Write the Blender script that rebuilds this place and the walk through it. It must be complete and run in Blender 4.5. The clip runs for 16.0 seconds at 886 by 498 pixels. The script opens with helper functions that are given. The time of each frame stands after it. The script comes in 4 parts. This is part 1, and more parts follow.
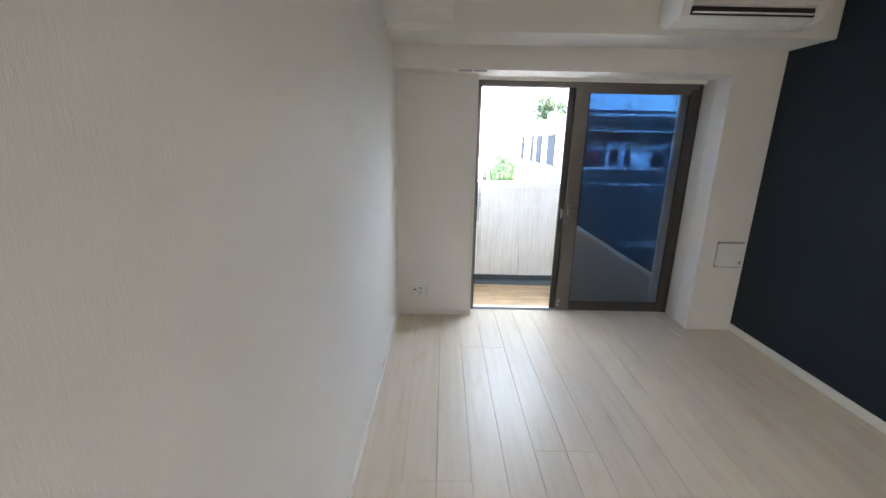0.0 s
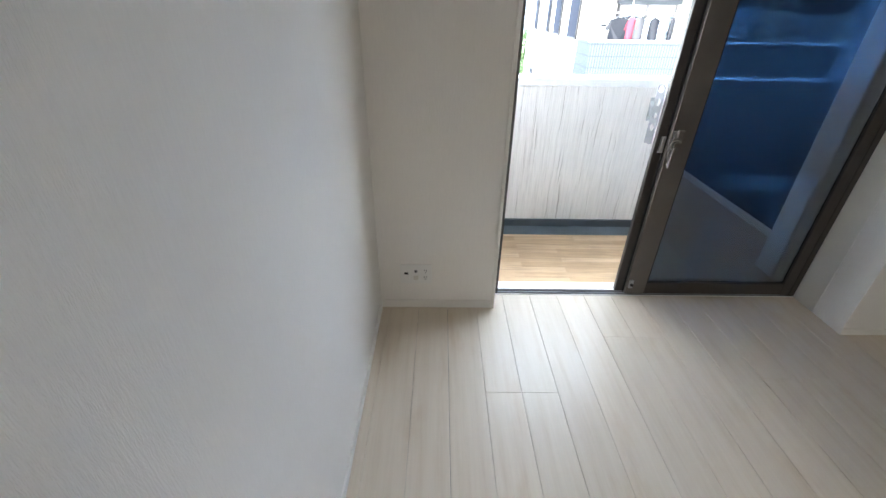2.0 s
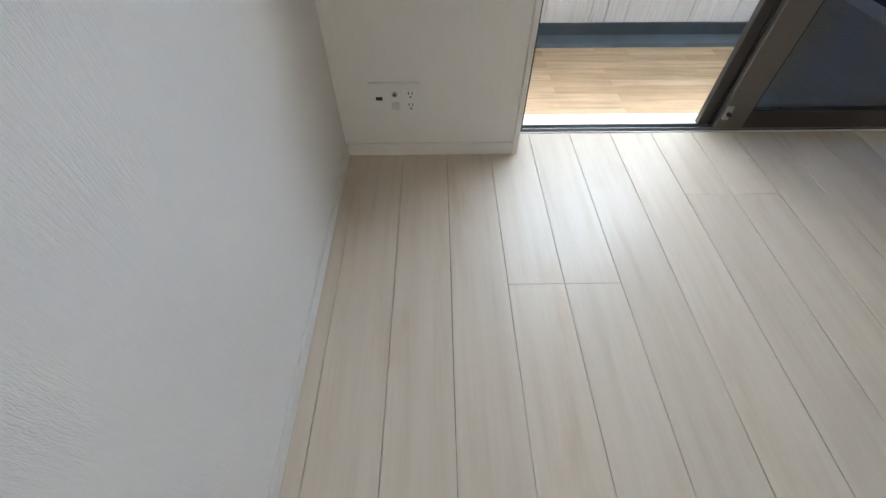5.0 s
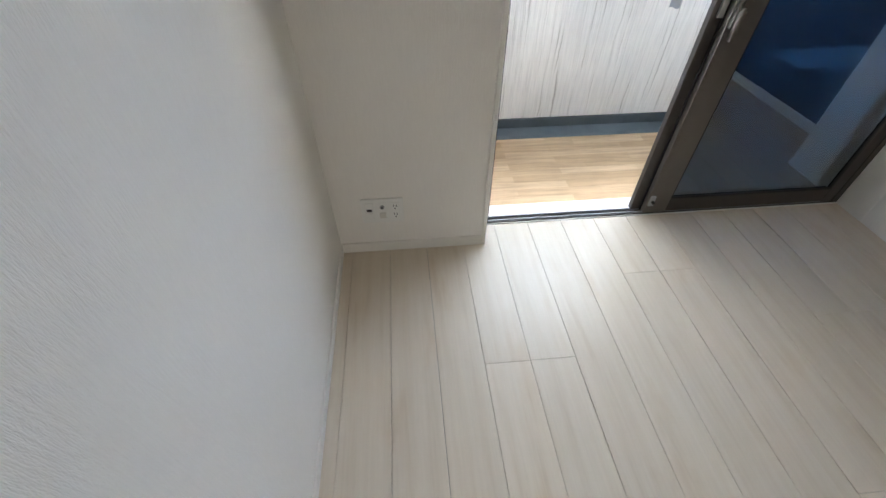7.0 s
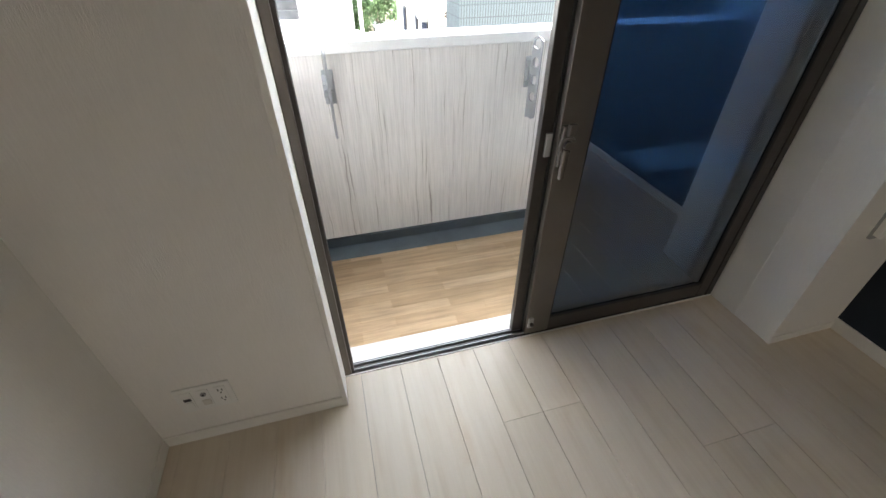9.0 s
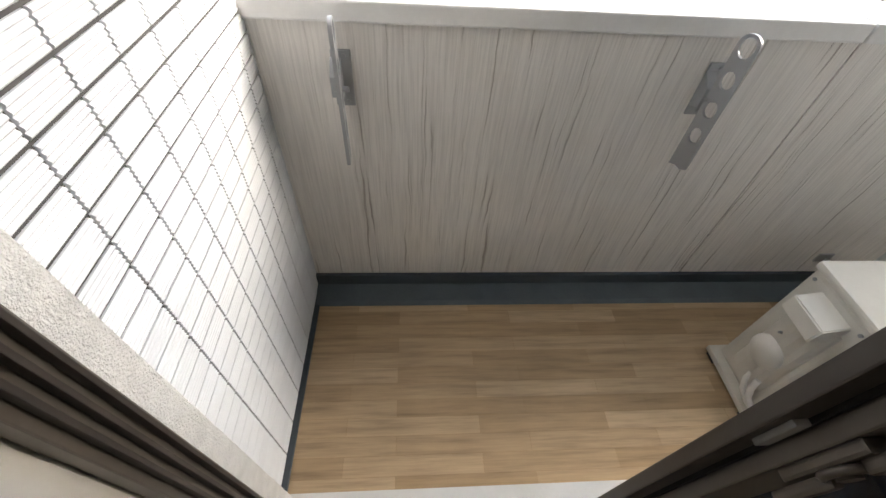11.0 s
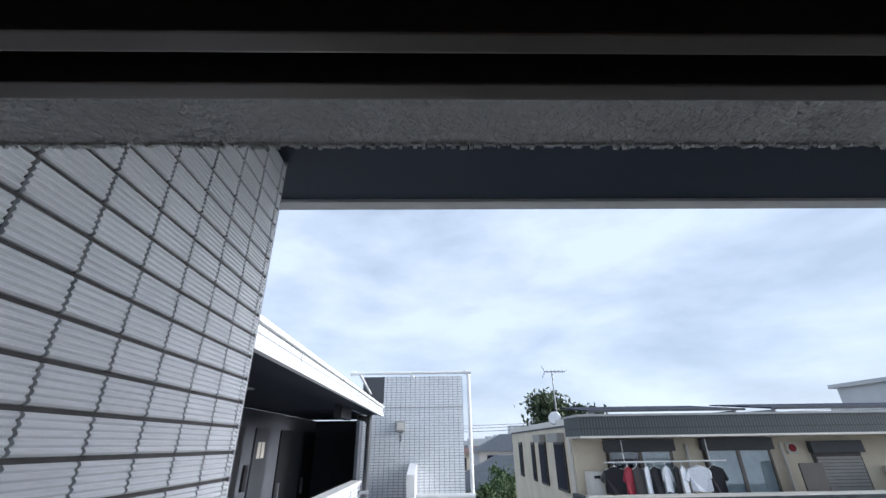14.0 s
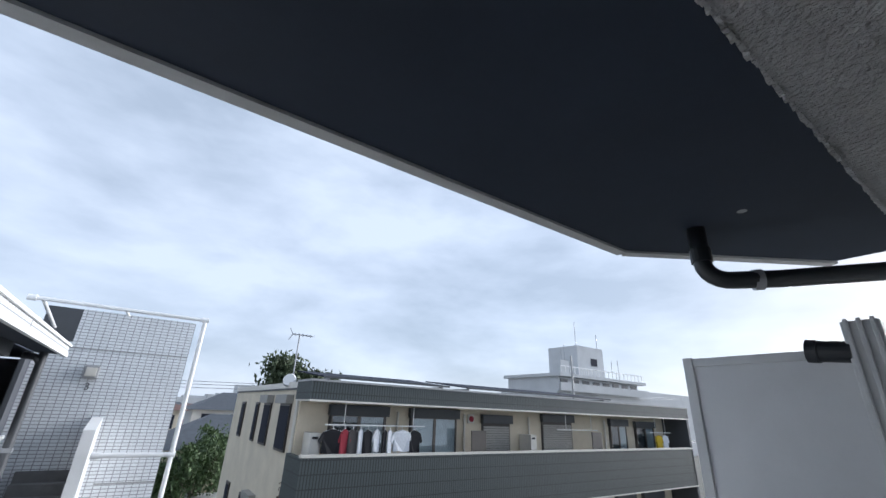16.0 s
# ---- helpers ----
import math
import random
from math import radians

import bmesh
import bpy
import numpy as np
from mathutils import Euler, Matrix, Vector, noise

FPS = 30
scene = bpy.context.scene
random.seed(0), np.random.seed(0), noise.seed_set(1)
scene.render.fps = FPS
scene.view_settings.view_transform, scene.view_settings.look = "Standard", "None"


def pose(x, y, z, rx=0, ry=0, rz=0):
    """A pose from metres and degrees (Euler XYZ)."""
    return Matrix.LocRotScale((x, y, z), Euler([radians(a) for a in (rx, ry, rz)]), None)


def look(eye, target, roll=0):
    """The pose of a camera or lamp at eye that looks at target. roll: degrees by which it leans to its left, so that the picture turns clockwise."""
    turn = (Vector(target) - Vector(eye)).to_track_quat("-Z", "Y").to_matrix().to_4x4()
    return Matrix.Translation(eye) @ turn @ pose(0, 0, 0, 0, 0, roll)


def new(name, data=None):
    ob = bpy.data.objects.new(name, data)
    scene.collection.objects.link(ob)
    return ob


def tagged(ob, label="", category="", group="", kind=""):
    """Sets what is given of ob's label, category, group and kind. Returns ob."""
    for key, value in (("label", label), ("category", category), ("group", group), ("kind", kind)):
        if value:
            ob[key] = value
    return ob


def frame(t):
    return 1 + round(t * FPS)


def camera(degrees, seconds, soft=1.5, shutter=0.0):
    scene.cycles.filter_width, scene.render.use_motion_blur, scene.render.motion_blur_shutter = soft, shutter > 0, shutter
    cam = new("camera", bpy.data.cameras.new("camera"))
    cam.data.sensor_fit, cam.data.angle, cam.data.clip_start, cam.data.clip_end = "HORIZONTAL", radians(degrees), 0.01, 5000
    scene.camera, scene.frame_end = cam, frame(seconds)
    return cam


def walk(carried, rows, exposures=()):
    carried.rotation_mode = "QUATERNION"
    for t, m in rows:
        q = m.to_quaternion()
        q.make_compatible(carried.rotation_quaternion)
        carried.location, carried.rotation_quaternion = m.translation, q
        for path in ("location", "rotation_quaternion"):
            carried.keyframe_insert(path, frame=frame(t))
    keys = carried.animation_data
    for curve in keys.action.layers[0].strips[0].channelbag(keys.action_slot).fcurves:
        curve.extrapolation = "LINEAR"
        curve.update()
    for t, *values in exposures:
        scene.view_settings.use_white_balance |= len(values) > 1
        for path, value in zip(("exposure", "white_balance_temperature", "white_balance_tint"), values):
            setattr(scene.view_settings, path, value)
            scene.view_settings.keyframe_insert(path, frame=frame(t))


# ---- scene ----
PATH = [
    (0, (-0.060, 0.359, 1.502), (-0.055, 2.292, 0.990), 1.2),
    (0.5, (-0.045, 0.733, 1.496), (-0.050, 2.638, 0.889), 1),
    (1, (-0.070, 1.153, 1.490), (-0.062, 3.020, 0.772), 0.9),
    (1.5, (-0.112, 1.558, 1.492), (-0.105, 3.360, 0.625), 1),
    (2, (-0.113, 1.914, 1.478), (-0.095, 3.634, 0.457), 0.9),
    (2.5, (-0.113, 2.173, 1.437), (-0.098, 3.796, 0.268), 0.6),
    (3, (-0.125, 2.352, 1.369), (-0.107, 3.861, 0.057), 0.4),
    (3.5, (-0.095, 2.449, 1.233), (-0.087, 3.840, -0.204), 0),
    (4, (-0.094, 2.501, 1.066), (-0.082, 3.791, -0.463), -0.1),
    (4.2, (-0.094, 2.508, 1.010), (-0.081, 3.770, -0.540), -0.1),
    (6.3, (-0.112, 2.450, 0.960), (-0.062, 3.800, -0.510), 0.4),
    (6.5, (-0.117, 2.445, 1.044), (-0.049, 3.829, -0.398), 0.6),
    (7, (-0.119, 2.448, 1.296), (0.019, 3.856, -0.118), 0.2),
    (7.5, (-0.116, 2.438, 1.419), (0.152, 3.903, 0.084), 0.6),
    (8, (-0.019, 2.491, 1.466), (0.383, 3.998, 0.214), 0),
    (8.2, (0.053, 2.516, 1.439), (0.486, 4.058, 0.242), -0.6),
    (10.5, (0.547, 3.592, 1.452), (0.812, 4.979, 0.035), 4.1),
    (11, (0.514, 3.772, 1.421), (0.662, 5.081, -0.083), 4.9),
    (11.5, (0.548, 3.862, 1.424), (0.564, 5.282, 0.012), 2.0),
    (12, (0.552, 3.902, 1.560), (0.536, 5.608, 0.518), 0.2),
    (12.5, (0.580, 3.870, 1.669), (0.560, 5.831, 1.276), -0.7),
    (13, (0.544, 3.93, 1.716), (0.542, 5.918, 1.933), -0.8),
    (13.5, (0.543, 3.902, 1.807), (0.552, 5.801, 2.435), -0.8),
    (14, (0.552, 3.888, 1.820), (0.596, 5.694, 2.677), -0.9),
    (14.5, (0.548, 3.882, 1.824), (0.688, 5.647, 2.754), -0.2),
    (15, (0.545, 3.903, 1.800), (0.929, 5.643, 2.707), 1.1),
    (15.5, (0.561, 3.987, 1.809), (1.295, 5.657, 2.631), 1.9),
    (16, (0.560, 4.024, 1.788), (1.603, 5.563, 2.523), 2.5),
]
EXPOSURES = (
    (0, 5.45, 6100, 8), (1.5, 5.35, 6100, 8), (4.2, 5.25, 6200, 8), (6.3, 5.25, 6250, 8), (8.2, 5.2, 6300, 8), (10.5, 3.55, 7500, 12), (11.5, 3.05, 7300, 12),
    (12.0, 1.95, 6650, 11), (12.5, 1.2, 6150, 11), (13.0, 1.0, 6000, 11), (14.0, 1.2, 5950, 11), (16, 1.12, 6050, 11))
cam = camera(94.3, 16.0)
walk(cam, [(t, look(eye, target, roll)) for t, eye, target, roll in PATH], EXPOSURES)

# ---- sky and sun ----
world = bpy.data.worlds.new("world")
scene.world = world
world.use_nodes = True
wn, wl = world.node_tree.nodes, world.node_tree.links
sky = wn.new("ShaderNodeTexSky")
sky.sky_type, sky.sun_disc = "NISHITA", False
sky.sun_elevation, sky.sun_rotation = radians(17), radians(92)
coord = wn.new("ShaderNodeTexCoord")
stretch = wn.new("ShaderNodeMapping")
stretch.inputs["Scale"].default_value = (1.0, 1.0, 2.5)
clouds = wn.new("ShaderNodeTexNoise")
clouds.inputs["Scale"].default_value, clouds.inputs["Detail"].default_value = 2.6, 10
clouds.inputs["Roughness"].default_value, clouds.inputs["Distortion"].default_value = 0.52, 0.10
tone = wn.new("ShaderNodeValToRGB")
tone.color_ramp.elements[0].position, tone.color_ramp.elements[0].color = 0.32, (0.240, 0.278, 0.330, 1)
tone.color_ramp.elements[1].position, tone.color_ramp.elements[1].color = 0.60, (0.385, 0.425, 0.480, 1)
mid = tone.color_ramp.elements.new(0.47)
mid.color = (0.315, 0.355, 0.415, 1)
cover = wn.new("ShaderNodeMixRGB")
cover.inputs[0].default_value = 0.90
skydim = wn.new("ShaderNodeMixRGB")
skydim.blend_type = "MULTIPLY"
skydim.inputs[0].default_value, skydim.inputs[2].default_value = 1.0, (0.10, 0.10, 0.10, 1)
back = wn["Background"]
wl.new(coord.outputs["Generated"], stretch.inputs[0])
wl.new(stretch.outputs[0], clouds.inputs["Vector"])
wl.new(clouds.outputs["Fac"], tone.inputs[0])
wl.new(sky.outputs[0], skydim.inputs[1])
wl.new(skydim.outputs[0], cover.inputs[1])
wl.new(tone.outputs[0], cover.inputs[2])
wl.new(cover.outputs[0], back.inputs[0])
back.inputs[1].default_value = 1.0

sun = new("sun", bpy.data.lights.new("sun", "SUN"))
sun.data.energy, sun.data.angle, sun.data.color = 2.5, radians(42), (1, 0.97, 0.93)
sun.matrix_world = look((50, -2, 15), (0, 0, 0))

# warm ceiling light of the room
room_lamp = new("room_lamp", bpy.data.lights.new("room_lamp", "AREA"))
room_lamp.data.shape, room_lamp.data.size, room_lamp.data.energy, room_lamp.data.color = "DISK", 0.42, 1.6, (1, 0.955, 0.90)
room_lamp.location = (1.90, -1.8, 2.33)

# ---- helpers ----
def thing(name, label, category, at=(0, 0, 0), group="", kind=""):
    ob = tagged(new(name), label, category, group, kind)
    ob.location = at
    return ob


def mesh_of(name, bm, material):
    me = bpy.data.meshes.new(name)
    bmesh.ops.recalc_face_normals(bm, faces=bm.faces[:])
    bm.to_mesh(me)
    bm.free()
    me.materials.append(material)
    return me


def part(name, bm, material, parent, label=""):
    """One mesh under a thing or part; the bmesh is given in world coordinates."""
    ob = new(name, mesh_of(name, bm, material))
    ob.parent = parent
    root, base = parent, Vector((0, 0, 0))
    while root is not None:
        base += root.location
        root = root.parent
    ob.data.transform(Matrix.Translation(-base))
    if label:
        ob["label"] = label
    return ob


def solid(name, bm, material, label="", category="", kind="structure", group=""):
    return tagged(new(name, mesh_of(name, bm, material)), label, category, group, kind)


def cuboid(bm, x0, x1, y0, y1, z0, z1, bevel=0.0, m=None, seg=2):
    vs = [bm.verts.new((x, y, z)) for x in (x0, x1) for y in (y0, y1) for z in (z0, z1)]
    fs = [bm.faces.new([vs[i] for i in q]) for q in
          ((0, 1, 3, 2), (4, 6, 7, 5), (0, 4, 5, 1), (2, 3, 7, 6), (0, 2, 6, 4), (1, 5, 7, 3))]
    if bevel:
        es = list({e for f in fs for e in f.edges})
        r = bmesh.ops.bevel(bm, geom=es, offset=bevel, segments=seg, affect="EDGES", profile=0.6)
        vs = list({v for f in r["faces"] for v in f.verts} | {v for v in vs if v.is_valid})
    if m is not None:
        bmesh.ops.transform(bm, matrix=m, verts=[v for v in vs if v.is_valid])
    return bm


def block(x0, x1, y0, y1, z0, z1, bevel=0.0, m=None):
    return cuboid(bmesh.new(), x0, x1, y0, y1, z0, z1, bevel, m)


def tube(bm, a, b, r, seg=12, r2=None):
    a, b = Vector(a), Vector(b)
    d = b - a
    m = Matrix.Translation((a + b) / 2) @ d.to_track_quat("Z", "Y").to_matrix().to_4x4()
    bmesh.ops.create_cone(bm, cap_ends=True, segments=seg, radius1=r, radius2=r if r2 is None else r2,
                          depth=d.length, matrix=m)
    return bm


def rod(a, b, r, seg=12, r2=None):
    return tube(bmesh.new(), a, b, r, seg, r2)


def bent(points, r, seg=12):
    """A round pipe along a polyline with mitred rings."""
    bm = bmesh.new()
    pts = [Vector(p) for p in points]
    rings = []
    for i, p in enumerate(pts):
        d = (pts[min(i + 1, len(pts) - 1)] - pts[max(i - 1, 0)]).normalized()
        q = d.to_track_quat("Z", "X")
        rings.append([bm.verts.new(p + q @ Vector((r * math.cos(k * math.tau / seg), r * math.sin(k * math.tau / seg), 0)))
                      for k in range(seg)])
    for a, b in zip(rings, rings[1:]):
        turn = min(range(seg), key=lambda s: sum((a[k].co - b[(k + s) % seg].co).length for k in range(seg)))
        for k in range(seg):
            f = bm.faces.new((a[k], a[(k + 1) % seg], b[(k + 1 + turn) % seg], b[(k + turn) % seg]))
            f.smooth = True
    bm.faces.new(rings[0])
    bm.faces.new(rings[-1])
    return bm


def prism(outline, axis, lo, hi):
    """A flat outline pushed out along an axis: outline pairs are the two other coordinates in order."""
    bm = bmesh.new()
    def place(u, v, w):
        return {"x": (w, u, v), "y": (u, w, v), "z": (u, v, w)}[axis]
    a = [bm.verts.new(place(u, v, lo)) for u, v in outline]
    b = [bm.verts.new(place(u, v, hi)) for u, v in outline]
    bm.faces.new(a)
    bm.faces.new(b[::-1])
    n = len(outline)
    for i in range(n):
        bm.faces.new((a[i], a[(i + 1) % n], b[(i + 1) % n], b[i]))
    return bm


# ---- materials ----
class Nodes:
    def __init__(self, name, rough=0.6, metal=0.0):
        self.m = bpy.data.materials.new(name)
        self.m.use_nodes = True
        self.t = self.m.node_tree
        self.b = self.t.nodes["Principled BSDF"]
        self.b.inputs["Roughness"].default_value = rough
        self.b.inputs["Metallic"].default_value = metal
        self.pos = self.t.nodes.new("ShaderNodeNewGeometry").outputs["Position"]

    def add(self, kind, **values):
        n = self.t.nodes.new(kind)
        for k, v in values.items():
            n.inputs[k].default_value = v
        return n

    def link(self, a, b):
        self.t.links.new(a, b)

    def scaled(self, sx, sy, sz, rot=(0, 0, 0)):
        n = self.add("ShaderNodeMapping", Scale=(sx, sy, sz), Rotation=rot)
        self.link(self.pos, n.inputs[0])
        return n.outputs[0]

    def noise(self, scale, detail=4, vector=None, rough=0.55):
        n = self.add("ShaderNodeTexNoise", Scale=scale, Detail=detail, Roughness=rough)
        self.link(vector if vector is not None else self.pos, n.inputs["Vector"])
        return n.outputs["Fac"]

    def ramp(self, fac, stops):
        n = self.t.nodes.new("ShaderNodeValToRGB")
        els = n.color_ramp.elements
        while len(els) < len(stops):
            els.new(0.5)
        for e, (p, c) in zip(els, stops):
            e.position, e.color = p, (c, c, c, 1) if isinstance(c, (int, float)) else (*c, 1)
        self.link(fac, n.inputs[0])
        return n.outputs[0]

    def mix(self, mode, fac, a, b):
        n = self.t.nodes.new("ShaderNodeMixRGB")
        n.blend_type = mode
        for i, v in ((0, fac), (1, a), (2, b)):
            if isinstance(v, (int, float)):
                n.inputs[i].default_value = v if i == 0 else (v, v, v, 1)
            elif isinstance(v, tuple):
                n.inputs[i].default_value = (*v, 1)
            else:
                self.link(v, n.inputs[i])
        return n.outputs[0]

    def colour(self, c):
        self.link(c, self.b.inputs["Base Color"])

    def bump(self, height, strength, distance=0.002):
        n = self.add("ShaderNodeBump", Strength=strength, Distance=distance)
        self.link(height, n.inputs["Height"])
        self.link(n.outputs[0], self.b.inputs["Normal"])

    def rand(self, lo, hi):
        n = self.t.nodes.new("ShaderNodeObjectInfo")
        return self.ramp(n.outputs["Random"], ((0, lo), (1, hi)))


def plain(name, col, rough=0.55, metal=0.0, var=0.10, scale=5.0, bump=0.15, fine=120.0, rnd=0.0, depth=0.001):
    k = Nodes(name, rough, metal)
    big = k.ramp(k.noise(scale), ((0.3, 1 - var), (0.7, 1 + var * 0.3)))
    small = k.ramp(k.noise(scale * 14, 3), ((0.3, 1 - var * 0.4), (0.7, 1)))
    c = k.mix("MULTIPLY", 1, k.mix("MULTIPLY", 1, col, big), small)
    if rnd:
        c = k.mix("MULTIPLY", 1, c, k.rand(1 - rnd, 1))
    k.colour(c)
    k.bump(k.noise(fine, 3), bump, depth)
    return k.m


def wallpaper(name, col, spec=0.3):
    k = Nodes(name, 0.75)
    k.b.inputs["Specular IOR Level"].default_value = spec
    weave = k.noise(1.0, 2, k.scaled(250, 250, 24))
    weave2 = k.noise(1.0, 3, k.scaled(700, 700, 160))
    soft = k.ramp(k.noise(1.7, 3), ((0.3, 0.96), (0.7, 1.0)))
    k.colour(k.mix("MULTIPLY", 1, k.mix("MULTIPLY", 1, col, soft), k.ramp(weave, ((0.3, 0.97), (0.7, 1.0)))))
    k.bump(k.mix("ADD", 1, weave, weave2), 0.46, 0.0018)
    return k.m


def floorboard():
    k = Nodes("pale_oak_laminate", 0.36)
    k.b.inputs["Specular IOR Level"].default_value = 0.42
    off = k.t.nodes.new("ShaderNodeObjectInfo").outputs["Random"]
    shift = k.add("ShaderNodeCombineXYZ")
    mul = k.t.nodes.new("ShaderNodeMath")
    mul.operation = "MULTIPLY"
    mul.inputs[1].default_value = 40
    k.link(off, mul.inputs[0])
    k.link(mul.outputs[0], shift.inputs[1])
    va = k.t.nodes.new("ShaderNodeVectorMath")
    k.link(k.scaled(26, 1.6, 1), va.inputs[0])
    k.link(shift.outputs[0], va.inputs[1])
    grain = k.noise(1.0, 6, va.outputs[0], 0.6)
    vb = k.t.nodes.new("ShaderNodeVectorMath")
    k.link(k.scaled(160, 3.0, 1), vb.inputs[0])
    k.link(shift.outputs[0], vb.inputs[1])
    pores = k.noise(1.0, 4, vb.outputs[0])
    base = k.ramp(grain, ((0.25, (0.635, 0.530, 0.405)), (0.42, (0.695, 0.597, 0.472)), (0.6, (0.725, 0.633, 0.512)), (0.8, (0.70, 0.60, 0.478))))
    base = k.mix("MULTIPLY", 1, base, k.ramp(pores, ((0.3, 0.965), (0.6, 1.0))))
    stain = k.ramp(k.noise(1.0, 3, k.scaled(7, 2.4, 1)), ((0.28, (0.95, 0.91, 0.86)), (0.42, (1.0, 1.0, 1.0))))
    base = k.mix("MULTIPLY", 1, base, stain)
    k.colour(k.mix("MULTIPLY", 1, base, k.rand(0.93, 1.0)))
    k.bump(pores, 0.08, 0.0006)
    k.link(k.ramp(grain, ((0.3, 0.42), (0.7, 0.33))), k.b.inputs["Roughness"])
    return k.m


def vinyl_wood():
    k = Nodes("wood_print_vinyl", 0.62)
    br = k.add("ShaderNodeTexBrick", Scale=1.0)
    br.offset, br.offset_frequency = 0.37, 2
    br.inputs["Brick Width"].default_value, br.inputs["Row Height"].default_value = 0.46, 0.062
    br.inputs["Mortar Size"].default_value, br.inputs["Bias"].default_value = 0.0006, 0.0
    br.inputs["Color1"].default_value, br.inputs["Color2"].default_value = (0.42, 0.285, 0.155, 1), (0.59, 0.425, 0.26, 1)
    br.inputs["Mortar"].default_value = (0.40, 0.26, 0.13, 1)
    k.link(k.pos, br.inputs["Vector"])
    warp = k.noise(1.0, 6, k.scaled(3.2, 48, 1), 0.62)
    fine = k.noise(1.0, 4, k.scaled(9, 240, 1))
    c = k.mix("MULTIPLY", 1, br.outputs["Color"], k.ramp(warp, ((0.32, 0.74), (0.5, 1.0), (0.66, 1.12))))
    c = k.mix("MULTIPLY", 1, c, k.ramp(fine, ((0.3, 0.9), (0.6, 1.0))))
    k.colour(k.mix("MULTIPLY", 1, c, k.ramp(k.noise(3), ((0.3, 0.88), (0.6, 1.0)))))
    k.bump(fine, 0.1, 0.0006)
    return k.m


def wavy_panel():
    k = Nodes("grained_cement_panel", 0.7)
    bendy = k.noise(1.0, 3, k.scaled(9, 9, 5))
    line = k.add("ShaderNodeVectorMath")
    wob = k.add("ShaderNodeCombineXYZ")
    k.link(bendy, wob.inputs[0])
    sc = k.add("ShaderNodeVectorMath")
    sc.operation = "SCALE"
    sc.inputs["Scale"].default_value = 3.4
    k.link(wob.outputs[0], sc.inputs[0])
    k.link(k.scaled(115, 10, 1.7), line.inputs[0])
    k.link(sc.outputs[0], line.inputs[1])
    streak = k.noise(1.0, 2, line.outputs[0], 0.5)
    fine = k.noise(1.0, 3, k.scaled(210, 30, 6))
    groove = k.ramp(streak, ((0.29, 0.0), (0.345, 0.8), (0.5, 1.0)))
    c = k.mix("MIX", groove, (0.46, 0.425, 0.385), (0.80, 0.775, 0.74))
    c = k.mix("MULTIPLY", 1, c, k.ramp(fine, ((0.3, 0.84), (0.6, 1.0))))
    k.colour(k.mix("MULTIPLY", 1, c, k.ramp(k.noise(2.2), ((0.3, 0.9), (0.65, 1.0)))))
    k.bump(k.mix("ADD", 0.4, groove, fine), 0.7, 0.003)
    return k.m


def small_tiles(name, col, grout, w, h, gap, rough=0.35):
    k = Nodes(name, rough)
    sep = k.t.nodes.new("ShaderNodeSeparateXYZ")
    k.link(k.pos, sep.inputs[0])
    su = k.t.nodes.new("ShaderNodeMath")
    k.link(sep.outputs[0], su.inputs[0])
    k.link(sep.outputs[1], su.inputs[1])
    com = k.t.nodes.new("ShaderNodeCombineXYZ")
    k.link(su.outputs[0], com.inputs[0])
    k.link(sep.outputs[2], com.inputs[1])
    br = k.add("ShaderNodeTexBrick", Scale=1.0)
    br.offset = 0.0
    br.inputs["Brick Width"].default_value, br.inputs["Row Height"].default_value = w, h
    br.inputs["Mortar Size"].default_value, br.inputs["Mortar Smooth"].default_value = gap, 0.1
    br.inputs["Color1"].default_value, br.inputs["Color2"].default_value = (*col, 1), (*(c * 0.93 for c in col), 1)
    br.inputs["Mortar"].default_value = (*grout, 1)
    k.link(com.outputs[0], br.inputs["Vector"])
    k.colour(k.mix("MULTIPLY", 1, br.outputs["Color"], k.ramp(k.noise(0.9, 5), ((0.3, 0.9), (0.7, 1.0)))))
    inv = k.ramp(br.outputs["Fac"], ((0, 1.0), (1, 0.0)))
    k.bump(inv, 0.5, 0.003)
    return k.m


def glass(name, tint, gloss):
    k = Nodes(name)
    t = k.t
    tr = t.nodes.new("ShaderNodeBsdfTransparent")
    tr.inputs[0].default_value = (*tint, 1)
    gl = t.nodes.new("ShaderNodeBsdfGlossy")
    gl.inputs["Roughness"].default_value = 0.0
    mx = t.nodes.new("ShaderNodeMixShader")
    mx.inputs[0].default_value = gloss
    k.link(tr.outputs[0], mx.inputs[1])
    k.link(gl.outputs[0], mx.inputs[2])
    k.link(mx.outputs[0], t.nodes["Material Output"].inputs["Surface"])
    return k.m


PAPER = wallpaper("woven_white_wallpaper", (0.83, 0.80, 0.755))
NAVY = wallpaper("navy_wallpaper", (0.016, 0.023, 0.034), 0.25)
TRIM = plain("white_trim", (0.80, 0.77, 0.72), 0.45, var=0.04, bump=0.04)
BOARD = floorboard()
SUBFLOOR = plain("dark_joint", (0.10, 0.08, 0.06), 0.8)
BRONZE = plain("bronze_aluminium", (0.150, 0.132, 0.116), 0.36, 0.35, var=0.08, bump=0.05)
# dark bronze; on the sashes and east jamb it stands in for shade
DARKBRONZE = plain("dark_and_shaded_bronze", (0.055, 0.047, 0.042), 0.4, 0.2)
RUBBER = plain("black_gasket", (0.012, 0.012, 0.013), 0.6)
GLASS = glass("tinted_window_glass", (0.36, 0.47, 0.58), 0.24)
CLEAR = glass("far_window_glass", (0.82, 0.87, 0.89), 0.10)
PLASTIC = plain("white_plastic", (0.80, 0.79, 0.76), 0.35, var=0.03, bump=0.03)
